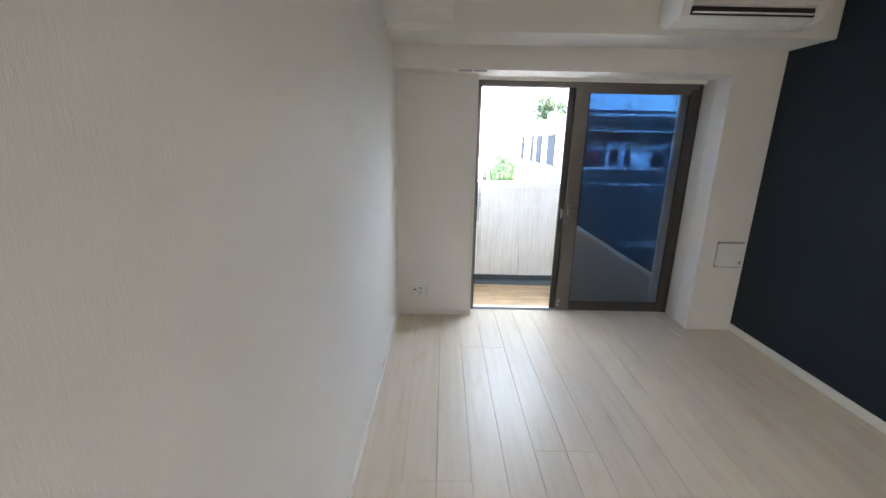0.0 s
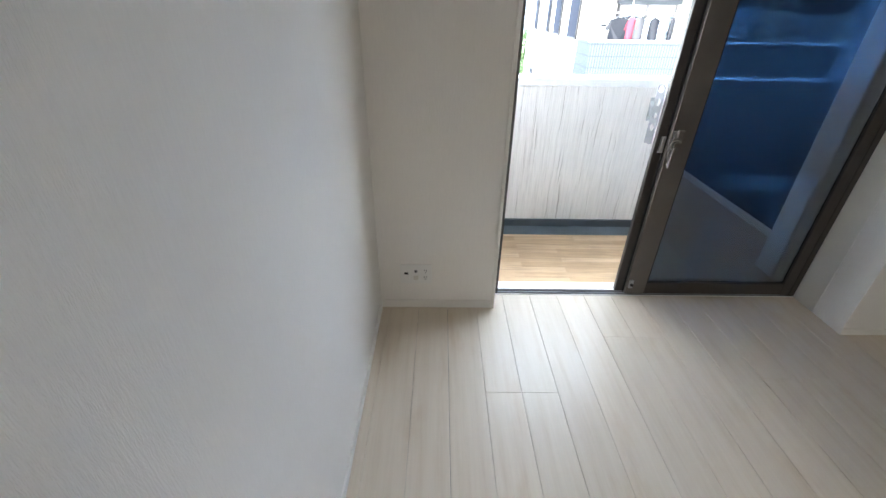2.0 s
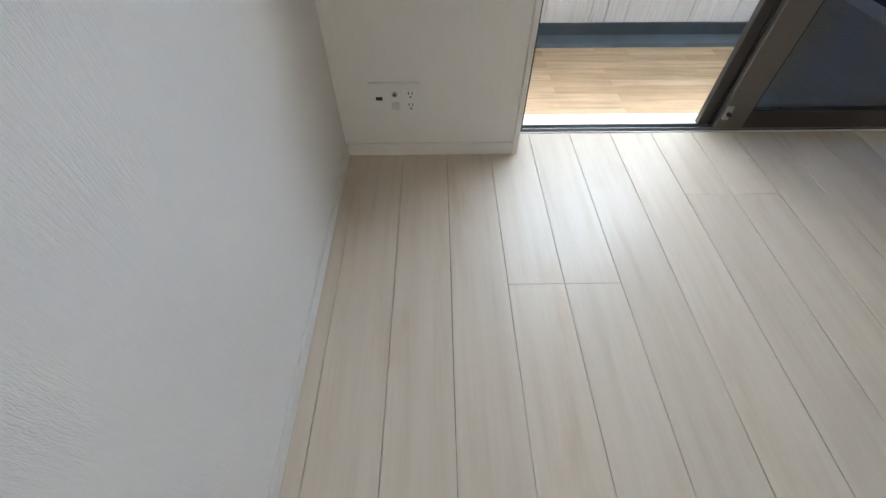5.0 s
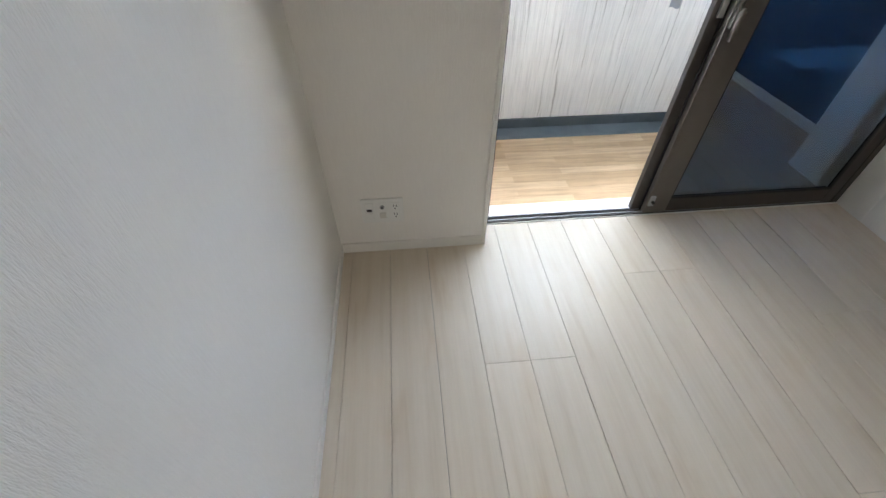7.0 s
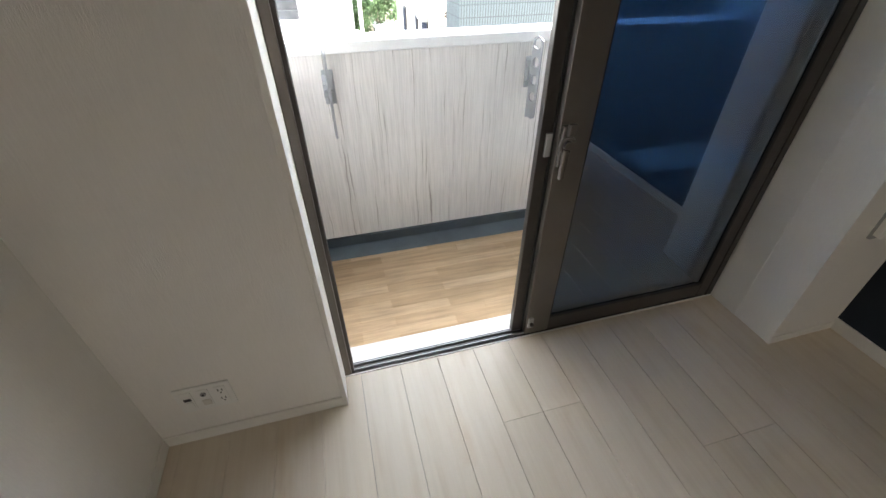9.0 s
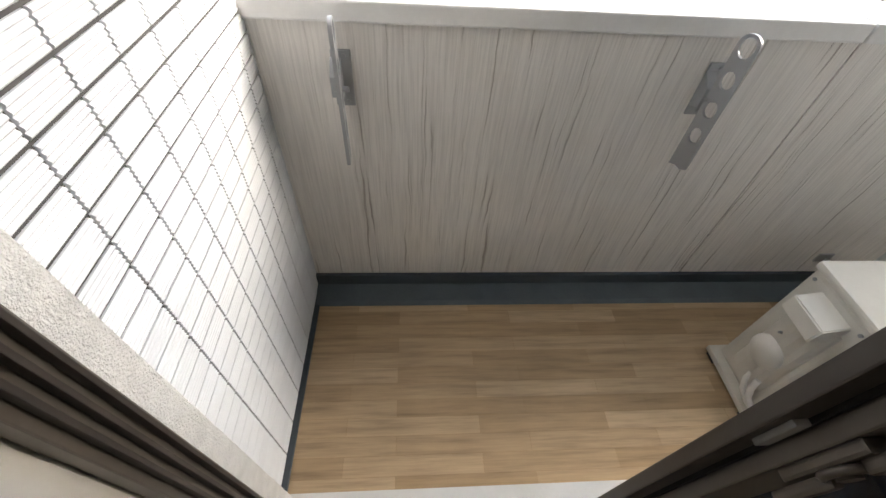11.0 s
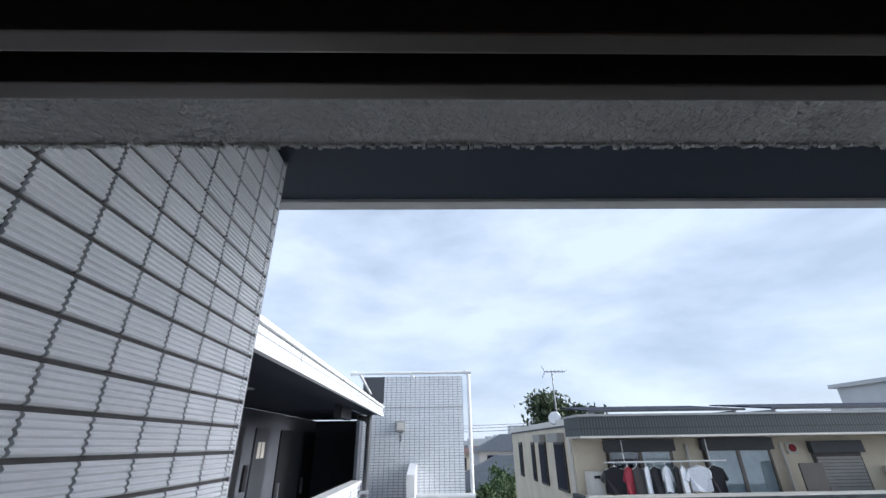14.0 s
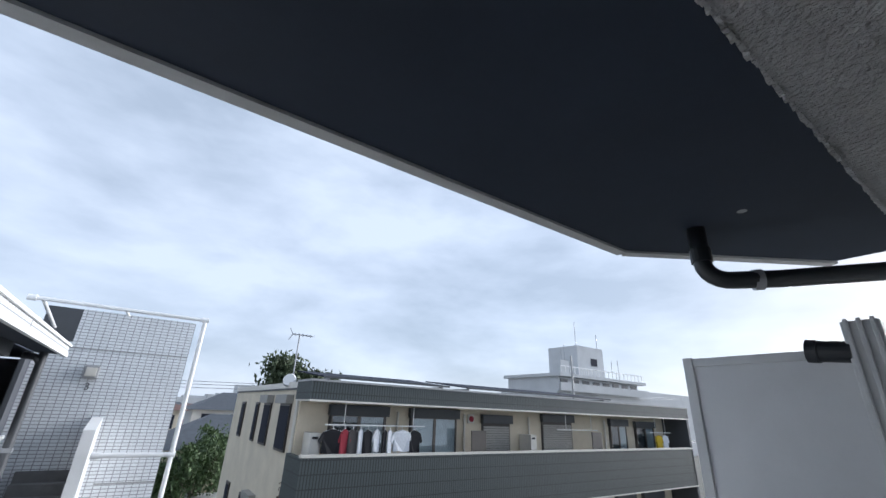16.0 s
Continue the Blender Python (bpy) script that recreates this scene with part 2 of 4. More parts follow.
IVORY = plain("ivory_plastic", (0.66, 0.63, 0.57), 0.4, var=0.06, bump=0.04)
BLACK = plain("black_plastic", (0.015, 0.015, 0.017), 0.45)
GREYP = plain("grey_plastic", (0.35, 0.35, 0.35), 0.5)
STEEL = plain("brushed_steel", (0.36, 0.37, 0.385), 0.40, 0.45, var=0.08)
ALUM = plain("grey_aluminium", (0.36, 0.375, 0.39), 0.45, 0.3, var=0.06, bump=0.05)
VINYL = vinyl_wood()
MEMBRANE = plain("grey_waterproof_membrane", (0.060, 0.078, 0.092), 0.55, var=0.2, scale=7)
PANEL = wavy_panel()
CAP = plain("white_coated_coping", (0.80, 0.80, 0.79), 0.5, var=0.08, scale=6, bump=0.1)
STUCCO = plain("rough_white_stucco", (0.78, 0.775, 0.76), 0.85, var=0.12, scale=30, bump=1.0, fine=260, depth=0.006)
GROUT = plain("dark_grey_grout", (0.085, 0.082, 0.082), 0.9, var=0.2, scale=40)
RIBTILE = plain("white_ribbed_tile", (0.76, 0.78, 0.81), 0.25, var=0.04, scale=9, bump=0.05, rnd=0.06)
SOFFIT = plain("navy_soffit_paint", (0.023, 0.033, 0.054), 0.75, var=0.15, scale=2)
LIP = plain("pale_slab_edge", (0.55, 0.55, 0.54), 0.7, var=0.1)
SIDING = plain("grey_ribbed_siding", (0.42, 0.42, 0.42), 0.65, var=0.12)
PIPE = plain("black_pipe", (0.022, 0.026, 0.030), 0.35, var=0.1)
PALEALU = plain("pale_aluminium", (0.58, 0.59, 0.59), 0.45, 0.0, var=0.06, bump=0.05)
GUTTER = plain("pale_grey_gutter_coating", (0.095, 0.12, 0.138), 0.5, var=0.2, scale=7)
DIVIDER = plain("brown_balcony_divider", (0.115, 0.10, 0.088), 0.6)
FROST = plain("pale_partition_board", (0.62, 0.63, 0.64), 0.55, var=0.04)
WTILE = small_tiles("small_white_tiles", (0.80, 0.82, 0.84), (0.27, 0.275, 0.29), 0.1025, 0.0517, 0.005)
WHITE = plain("white_paint", (0.82, 0.82, 0.81), 0.5, var=0.06, scale=2)
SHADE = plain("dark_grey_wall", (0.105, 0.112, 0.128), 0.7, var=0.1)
DARKDOOR = plain("dark_door", (0.020, 0.021, 0.024), 0.4)
STEP = plain("grey_concrete_step", (0.20, 0.20, 0.20), 0.85, var=0.2)
CREAM = plain("cream_siding", (0.70, 0.62, 0.485), 0.8, var=0.12, scale=1.5, bump=0.4, fine=30, depth=0.006)
RIBGREY = small_tiles("charcoal_cladding", (0.058, 0.073, 0.074), (0.022, 0.027, 0.029), 0.075, 0.30, 0.014, 0.6)
CHAR = plain("charcoal_metal", (0.075, 0.080, 0.088), 0.5, 0.2)
CURTAIN = plain("pale_curtain", (0.78, 0.79, 0.79), 0.9, var=0.2, scale=8)
# near-black paint that stands for the unlit rooms behind the neighbour's panes
ROOMSHADE = plain("room_shade_sheet", (0.05, 0.055, 0.06), 0.9)
SHUT = plain("grey_shutter", (0.32, 0.31, 0.29), 0.5, 0.2)
SOLAR = plain("solar_glass", (0.02, 0.024, 0.04), 0.55)
SOLAR.node_tree.nodes["Principled BSDF"].inputs["Specular IOR Level"].default_value = 0.05
ASPHALT = plain("asphalt", (0.055, 0.057, 0.06), 0.9, var=0.25, scale=1.2, bump=0.5, fine=60, depth=0.005)
GROUND = plain("packed_earth", (0.12, 0.12, 0.10), 0.95, var=0.3, scale=0.5)
BLOCKW = plain("concrete_block", (0.26, 0.25, 0.235), 0.9, var=0.25, scale=1.2, bump=0.4)
ROOFT = plain("slate_roof", (0.075, 0.085, 0.10), 0.6, var=0.2, scale=3)
REDROOF = plain("brown_roof", (0.16, 0.09, 0.075), 0.7, var=0.2, scale=3)
PALEROOF = plain("carport_sheet", (0.50, 0.51, 0.50), 0.5, var=0.15)
LEAF = plain("green_leaf", (0.095, 0.160, 0.050), 0.6, var=0.45, scale=3, rnd=0.2)
LEAFD = plain("dark_leaf", (0.085, 0.115, 0.055), 0.7, var=0.45, scale=2)
BARK = plain("bark", (0.09, 0.07, 0.05), 0.9, var=0.3, scale=10)
VINE = plain("dry_vine", (0.15, 0.10, 0.07), 0.9, var=0.3, scale=10)
FARW = plain("far_white_wall", (0.55, 0.56, 0.57), 0.8, var=0.1, scale=0.4)
CLOTHS = {n: plain("cloth_" + n, c, 0.9, var=0.12, scale=20, bump=0.3, fine=200) for n, c in
          (("black", (0.018, 0.018, 0.022)), ("red", (0.35, 0.04, 0.06)), ("white", (0.78, 0.80, 0.84)),
           ("grey", (0.07, 0.065, 0.065)), ("yellow", (0.60, 0.42, 0.03)), ("blue", (0.10, 0.16, 0.32)))}

# ---- the room: walls, openings, ceiling ----
XW, XE, YS = -0.436, 2.385, -2.6          # inner faces of the side walls and of the back wall
XJ, YJ = 0.195, 3.762                     # wall stub beside the window
XC, YC = 2.018, 3.560                     # column beside the window
CEIL = 2.42
ZB = -0.06                                # balcony floor
XT, YT = 0.110, 4.910                     # tiled side wall of the balcony
YP, ZP = 4.854, 1.070                     # parapet, inner face and top

floor = solid("floor", block(XW - 0.2, XE + 0.2, YS - 0.2, 3.945, -0.22, -0.012), SUBFLOOR, "pale oak laminate floor with dark joints", "floor")
solid("wall_west", block(XW - 0.16, XW, YS - 0.16, 3.99, -0.012, CEIL), PAPER, "white woven wallpaper wall", "wall")
solid("wall_east", block(XE, XE + 0.16, YS - 0.16, 3.99, -0.012, CEIL), NAVY, "dark navy accent wallpaper wall", "wall")
solid("ceiling", block(XW - 0.16, XE + 0.16, YS - 0.16, 4.07, CEIL, 2.58), PAPER, "white papered ceiling", "ceiling")
bm = block(XW, 0.55, YS - 0.16, YS, -0.012, CEIL)
cuboid(bm, 1.35, XE, YS - 0.16, YS, -0.012, CEIL)
cuboid(bm, 0.55, 1.35, YS - 0.16, YS, 2.02, CEIL)
solid("wall_south", bm, PAPER, "white papered back wall with a doorway", "wall")
solid("door_1", block(0.55, 1.35, YS - 0.12, YS - 0.08, 0.0, 2.02, 0.004), TRIM, "plain white closed room door", "door")
solid("wall_north_west", block(XW, XJ, YJ, 3.948, -0.012, 2.0), PAPER, "narrow white wall beside the window", "wall")
solid("column", block(XC, XE, YC, 3.948, -0.012, 2.0), PAPER, "white papered column beside the window", "wall")
solid("lintel", block(XW, XE, YC, 3.948, 2.0, CEIL), PAPER, "white papered wall above the window", "wall")
solid("beam", block(XW, XE, 3.190, YC, 2.164, CEIL, 0.003), PAPER, "white papered ceiling beam", "beam")
solid("duct_box", block(XW, -0.024, 2.90, 3.190, 2.205, CEIL, 0.003), PAPER, "white boxed duct under the ceiling", "duct box")

# baseboards and corner trims
solid("baseboard", block(XW, XW + 0.007, YS, YJ, 0.0, 0.045, 0.002), TRIM, "white baseboard", "baseboard")
bm = block(XE - 0.010, XE, YS, YC, 0.0, 0.060, 0.002)
solid("baseboard_east", bm, TRIM, "white baseboard under the navy wall", "baseboard")
solid("baseboard_north", block(XW + 0.007, XJ - 0.012, YJ - 0.009, YJ, 0.0, 0.050, 0.002), TRIM, "white baseboard", "baseboard")
solid("baseboard_column", block(XC, XE - 0.010, YC - 0.007, YC, 0.0, 0.040, 0.002), TRIM, "white baseboard", "baseboard")
solid("trim", block(XJ - 0.014, XJ + 0.004, YJ - 0.012, 3.885, 0.0, 1.998, 0.003), TRIM, "white corner trim", "trim")
solid("trim_east", block(XC - 0.004, XC, 3.74, 3.885, 0.0, 1.998, 0.002), TRIM, "white window reveal trim", "trim")
solid("trim_head", block(XJ, XC, 3.85, 3.885, 1.975, 2.0, 0.002), TRIM, "white window head trim", "trim")

# ---- window with two sashes slid together ----
window = thing("window_1", "bronze aluminium sliding balcony window, slid open", "window", (1.1, 3.95, 0), kind="structure")
part("jamb", block(XJ + 0.004, XJ + 0.030, 3.885, 3.948, 0.0, 1.99, 0.002), BRONZE, window)
for y in (3.900, 3.918, 3.936):
    part("jamb_fin", block(XJ + 0.030, XJ + 0.042, y - 0.003, y + 0.003, 0.0, 1.96, 0.001), DARKBRONZE, window)
# same frame bronze, darkened in the colour for the shaded east side
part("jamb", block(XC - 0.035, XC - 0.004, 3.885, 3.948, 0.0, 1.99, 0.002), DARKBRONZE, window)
part("head_rail", block(XJ + 0.004, XC - 0.004, 3.885, 4.004, 1.962, 1.975, 0.002), BRONZE, window)
for y in (3.890, 3.917, 3.950, 3.978, 3.998):
    part("head_fin", block(XJ + 0.03, XC - 0.035, y - 0.004, y + 0.004, 1.935, 1.962, 0.001), BRONZE, window)
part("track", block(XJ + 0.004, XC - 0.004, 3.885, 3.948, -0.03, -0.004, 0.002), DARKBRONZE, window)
for y in (3.905, 3.932):
    part("track_rail", block(XJ + 0.03, XC - 0.035, y - 0.002, y + 0.002, -0.004, 0.006), STEEL, window)
part("track_edge", block(XJ + 0.004, XC - 0.004, 3.881, 3.886, -0.02, 0.004, 0.001), TRIM, window, "white floor edging strip")


def sash(x0, x1, y, wide, room_side):
    # outer sash, far stile and bottom rail: shade put into a darker bronze
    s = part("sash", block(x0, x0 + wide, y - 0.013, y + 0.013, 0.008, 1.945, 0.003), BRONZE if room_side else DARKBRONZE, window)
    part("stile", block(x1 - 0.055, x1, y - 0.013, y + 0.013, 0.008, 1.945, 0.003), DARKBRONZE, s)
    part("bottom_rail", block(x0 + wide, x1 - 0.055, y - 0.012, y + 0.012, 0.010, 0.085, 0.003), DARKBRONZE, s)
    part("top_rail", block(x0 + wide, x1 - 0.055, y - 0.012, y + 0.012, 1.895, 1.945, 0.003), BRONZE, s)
    part("gasket", block(x0 + wide, x1 - 0.055, y - 0.010, y + 0.010, 0.085, 0.093), RUBBER, s)
    part("gasket", block(x0 + wide, x0 + wide + 0.006, y - 0.010, y + 0.010, 0.093, 1.895), RUBBER, s)
    part("gasket", block(x1 - 0.061, x1 - 0.055, y - 0.010, y + 0.010, 0.093, 1.895), RUBBER, s)
    pane = part("pane", block(x0 + wide + 0.003, x1 - 0.058, y - 0.003, y + 0.003, 0.088, 1.898), GLASS, s, "blue-tinted reflective glass pane")
    pane.visible_shadow = False
    return s


outer = sash(0.948, 1.930, 3.934, 0.062, False)
inner = sash(0.998, XC - 0.037, 3.902, 0.112, True)
part("draught_strip", block(0.990, 0.998, 3.914, 3.921, 0.01, 1.945), RUBBER, outer, "black draught strip")
lock = part("crescent_lock", block(1.002, 1.036, 3.872, 3.890, 0.835, 0.975, 0.005), BRONZE, inner, "bronze crescent lock")
part("crescent", bent([(1.019 + 0.024 * math.cos(a), 3.866, 0.915 + 0.024 * math.sin(a)) for a in [math.pi * (0.15 + 1.5 * k / 14) for k in range(15)]], 0.006, 8), BRONZE, lock)
part("hub", rod((1.019, 3.858, 0.915), (1.019, 3.876, 0.915), 0.014, 18), BRONZE, lock)
part("lever", block(1.004, 1.020, 3.852, 3.870, 0.800, 0.905, 0.006), BRONZE, lock)
part("stop", block(1.012, 1.040, 3.856, 3.874, 0.945, 0.985, 0.005), BRONZE, lock)
part("keeper", block(0.968, 0.990, 3.912, 3.922, 0.86, 0.94, 0.003), GREYP, outer)
latch = part("child_latch", block(1.004, 1.028, 3.878, 3.891, 0.055, 0.110, 0.004), GREYP, inner, "small grey safety latch")
part("latch_knob", rod((1.016, 3.880, 0.082), (1.016, 3.868, 0.082), 0.008), BLACK, latch)

rail = thing("curtain_bracket", "small grey metal curtain bracket under the lintel", "bracket", (0.14, 3.60, 2.0))
part("plate", block(0.037, 0.135, 3.566, 3.600, 1.990, 1.999, 0.002), ALUM, rail)
part("clip", block(0.150, 0.242, 3.566, 3.590, 1.988, 1.999, 0.002), ALUM, rail)

# ---- things in the room ----
outlet = thing("wall_outlet", "white triple wall plate with aerial and power sockets", "wall outlet", (-0.238, YJ, 0.17))
part("plate", block(-0.323, -0.153, YJ - 0.008, YJ, 0.165, 0.285, 0.003), PLASTIC, outlet)
for i, xc in enumerate((-0.290, -0.238, -0.186)):
    mod = part("module", block(xc - 0.017, xc + 0.017, YJ - 0.010, YJ - 0.007, 0.182, 0.268, 0.002), PLASTIC, outlet)
    if i == 0:
        part("network_port", block(xc - 0.011, xc + 0.011, YJ - 0.0115, YJ - 0.0095, 0.226, 0.238), BLACK, mod)
        part("flap", block(xc - 0.012, xc + 0.012, YJ - 0.013, YJ - 0.0095, 0.188, 0.220, 0.002), PLASTIC, mod)
    if i == 1:
        part("aerial_ring", rod((xc, YJ - 0.014, 0.247), (xc, YJ - 0.009, 0.247), 0.009, 18), GREYP, mod)
        part("aerial_pin", rod((xc, YJ - 0.016, 0.247), (xc, YJ - 0.009, 0.247), 0.004), BLACK, mod)
        part("blank_cover", block(xc - 0.013, xc + 0.013, YJ - 0.012, YJ - 0.0095, 0.190, 0.218, 0.002), IVORY, mod)
    if i == 2:
        for zc in (0.246, 0.204):
            for dx in (-0.006, 0.006):
                part("slot", block(xc + dx - 0.0013, xc + dx + 0.0013, YJ - 0.0112, YJ - 0.0095, zc, zc + 0.010), BLACK, mod)
            part("earth_hole", rod((xc, YJ - 0.0112, zc - 0.009), (xc, YJ - 0.0095, zc - 0.009), 0.003, 10), BLACK, mod)

vent = thing("air_vent", "square white plastic air inlet on the column", "air vent", (2.25, YC, 0.55))
# grey rim paints the shadow round the pale vent plate
part("shadow_frame", block(2.145, 2.357, YC - 0.012, YC, 0.550, 0.763, 0.004), GREYP, vent, "grey rim painted as the shadow round the vent plate")
part("cover", block(2.156, 2.346, YC - 0.036, YC - 0.012, 0.561, 0.752, 0.010), PLASTIC, vent)
part("side_grille", block(2.146, 2.156, YC - 0.030, YC - 0.006, 0.57, 0.745, 0.003), PLASTIC, vent)
part("lever", block(2.318, 2.336, YC - 0.040, YC - 0.035, 0.585, 0.612, 0.002), GREYP, vent)

ac = thing("air_conditioner", "white wall-mounted air conditioner with an open louvre", "air conditioner", (1.66, 3.19, 2.16))
body = [(3.188, 2.40), (3.188, 2.222), (3.12, 2.186), (3.02, 2.188), (2.955, 2.214), (2.955, 2.262), (2.940, 2.278), (2.940, 2.40)]
part("body", prism(body, "x", 1.31, 2.02), PLASTIC, ac)
for x0, x1 in ((1.26, 1.312), (2.018, 2.07)):
    cap = [(3.188, 2.405), (3.188, 2.216), (3.115, 2.180), (3.01, 2.183), (2.945, 2.212), (2.932, 2.268), (2.930, 2.405)]
    part("end_cap", prism(cap, "x", x0, x1), PLASTIC, ac)
part("air_outlet", block(1.315, 2.015, 2.945, 2.957, 2.216, 2.260), BLACK, ac, "dark air outlet slot")
part("louvre", block(1.325, 2.005, 2.925, 2.950, 2.224, 2.230, 0.002, Matrix.Identity(4)), PLASTIC, ac)
part("front_panel", block(1.31, 2.02, 2.930, 2.941, 2.282, 2.40, 0.004), PLASTIC, ac)

light = thing("ceiling_light", "round white ceiling light, switched on", "ceiling light", (1.90, -1.8, CEIL))
part("base", rod((1.90, -1.8, CEIL), (1.90, -1.8, CEIL - 0.03), 0.16, 32), PLASTIC, light)
part("housing", rod((1.90, -1.8, CEIL - 0.03), (1.90, -1.8, CEIL - 0.085), 0.24, 40), PLASTIC, light)

# ---- outside shell of the balcony ----
bm = block(XT, XJ + 0.004, 3.948, 3.952, -0.3, 2.62)
cuboid(bm, XT, 0.190, 3.952, 4.014, -0.3, 2.62)
cuboid(bm, XT, XJ + 0.004, 4.014, 4.056, 1.971, 2.62)
cuboid(bm, XC - 0.004, 3.4, 3.948, 4.056, -0.3, 2.62)
cuboid(bm, XT, 3.4, 4.056, 4.070, 1.971, 2.62)
cuboid(bm, XJ + 0.004, XC - 0.004, 4.004, 4.056, 1.971, 2.62)
cuboid(bm, XJ + 0.004, XC - 0.004, 3.948, 4.004, 1.971, 2.62)
solid("outer_wall", bm, STUCCO, "rough white stucco wall round the window", "wall")
bm = bmesh.new()
rng = random.Random(5)
for i in range(1100):
    x = XT + 0.005 + (3.0 - XT) * i / 1100
    d, w = rng.uniform(0.0004, 0.0022), rng.uniform(0.0014, 0.0036)
    cuboid(bm, x, x + w, 4.070 - w * 0.4, 4.070 + d, 1.971 - d, 1.971 + w)
tagged(new("stucco_edge", mesh_of("stucco_edge", bm, STUCCO)), "rough crumbs along the stucco edge", "stucco", kind="stuff")
solid("window_sill", cuboid(block(XJ + 0.006, XC - 0.006, 3.949, 4.016, -0.2, -0.022), 0.112, XC - 0.006, 4.016, 4.048, -0.2, -0.022), CAP, "white outer window sill", "sill")
solid("balcony_floor", block(XT - 0.05, 2.9, 3.94, 4.742, -0.3, ZB), VINYL, "wood-patterned vinyl balcony floor", "floor")
gut = [(4.742, -0.3), (4.742, ZB + 0.002), (4.760, ZB + 0.012), (4.838, ZB + 0.026), (4.838, -0.3)]
solid("balcony_gutter", prism(gut, "x", XT, 2.9), GUTTER, "grey sloped gutter coating", "gutter")
solid("balcony_upstand", block(XT, 2.9, 4.838, YP + 0.01, -0.3, 0.024, 0.003), MEMBRANE, "dark grey waterproof upstand", "upstand")
solid("balcony_edge_strip", block(XT - 0.02, XT + 0.018, 4.048, 4.742, -0.2, ZB + 0.012, 0.002), MEMBRANE, "grey floor edge strip", "edge strip")
parapet = solid("parapet", block(-0.02, 2.9, YP + 0.006, 5.020, -3.0, 1.02), WHITE, "white balcony parapet with grained panels", "parapet")
for x0, x1 in ((XT + 0.002, 1.708), (1.713, 2.9)):
    part("panel", block(x0, x1, YP, YP + 0.012, 0.01, 1.02, 0.0015), PANEL, parapet, "grey-beige panel with wavy vertical grain")
for x0, x1 in ((XT - 0.09, 1.704), (1.710, 2.9)):
    part("coping", block(x0, x1, YP - 0.012, 5.034, 1.02, ZP, 0.006), CAP, parapet, "white coping")
slab = [(-0.4, 4.06), (-0.4, 5.112), (2.430, 5.112), (3.35, 4.510), (3.35, 4.06)]
solid("balcony_soffit", prism(slab, "z", 2.595, 2.85), SOFFIT, "dark navy underside of the balcony above", "soffit")
lip = bmesh.new()
for a, b in (((-0.4, 5.119), (2.433, 5.119)), ((2.433, 5.119), (3.36, 4.513))):
    d = Vector((b[0] - a[0], b[1] - a[1], 0))
    m = Matrix.Translation((a[0], a[1], 0)) @ Matrix.Rotation(math.atan2(d.y, d.x), 4, "Z")
    cuboid(lip, 0, d.length, -0.006, 0.045, 2.583, 2.84, 0, m)
solid("slab_edge", lip, LIP, "pale painted slab edge", "slab edge")

# tiled side wall
tilewall = solid("wall_tiled", block(-0.34, XT - 0.007, 3.948, YT - 0.006, -3.0, 2.62), GROUT, "white ribbed tiles with dark grey joints", "wall")


def rib_tile(w, h, d, ribs=5):
    bm = bmesh.new()
    prof = [(0.0, 0.0)]
    for i in range(ribs):
        a, s = h * i / ribs, h / ribs
        prof += [(d * 0.56, a + s * 0.08), (d, a + s * 0.40), (d, a + s * 0.66), (d * 0.56, a + s * 0.97)]
    prof += [(0.0, h)]
    left = [bm.verts.new((x, 0.0, z)) for x, z in prof]
    right = [bm.verts.new((x, w, z)) for x, z in prof]
    for i in range(len(prof) - 1):
        bm.faces.new((left[i], right[i], right[i + 1], left[i + 1]))
    bm.faces.new(left)
    bm.faces.new(right[::-1])
    return bm


TW, TH, PY, PZ = 0.0968, 0.0458, 0.1025, 0.0517
spots = []
for r in range(0, 53):
    z = 1.1375 + (r - 23) * PZ + 0.003
    for c in range(-6, 4):
        y = 4.5760 + c * PY + 0.003
        w = TW
        if y < 4.016:
            w -= 4.016 - y
            y = 4.016
        if y + w > YT:
            w = YT - y
        if w > 0.02 and z + TH < 2.6:
            spots.append((round(w, 4), y, z))

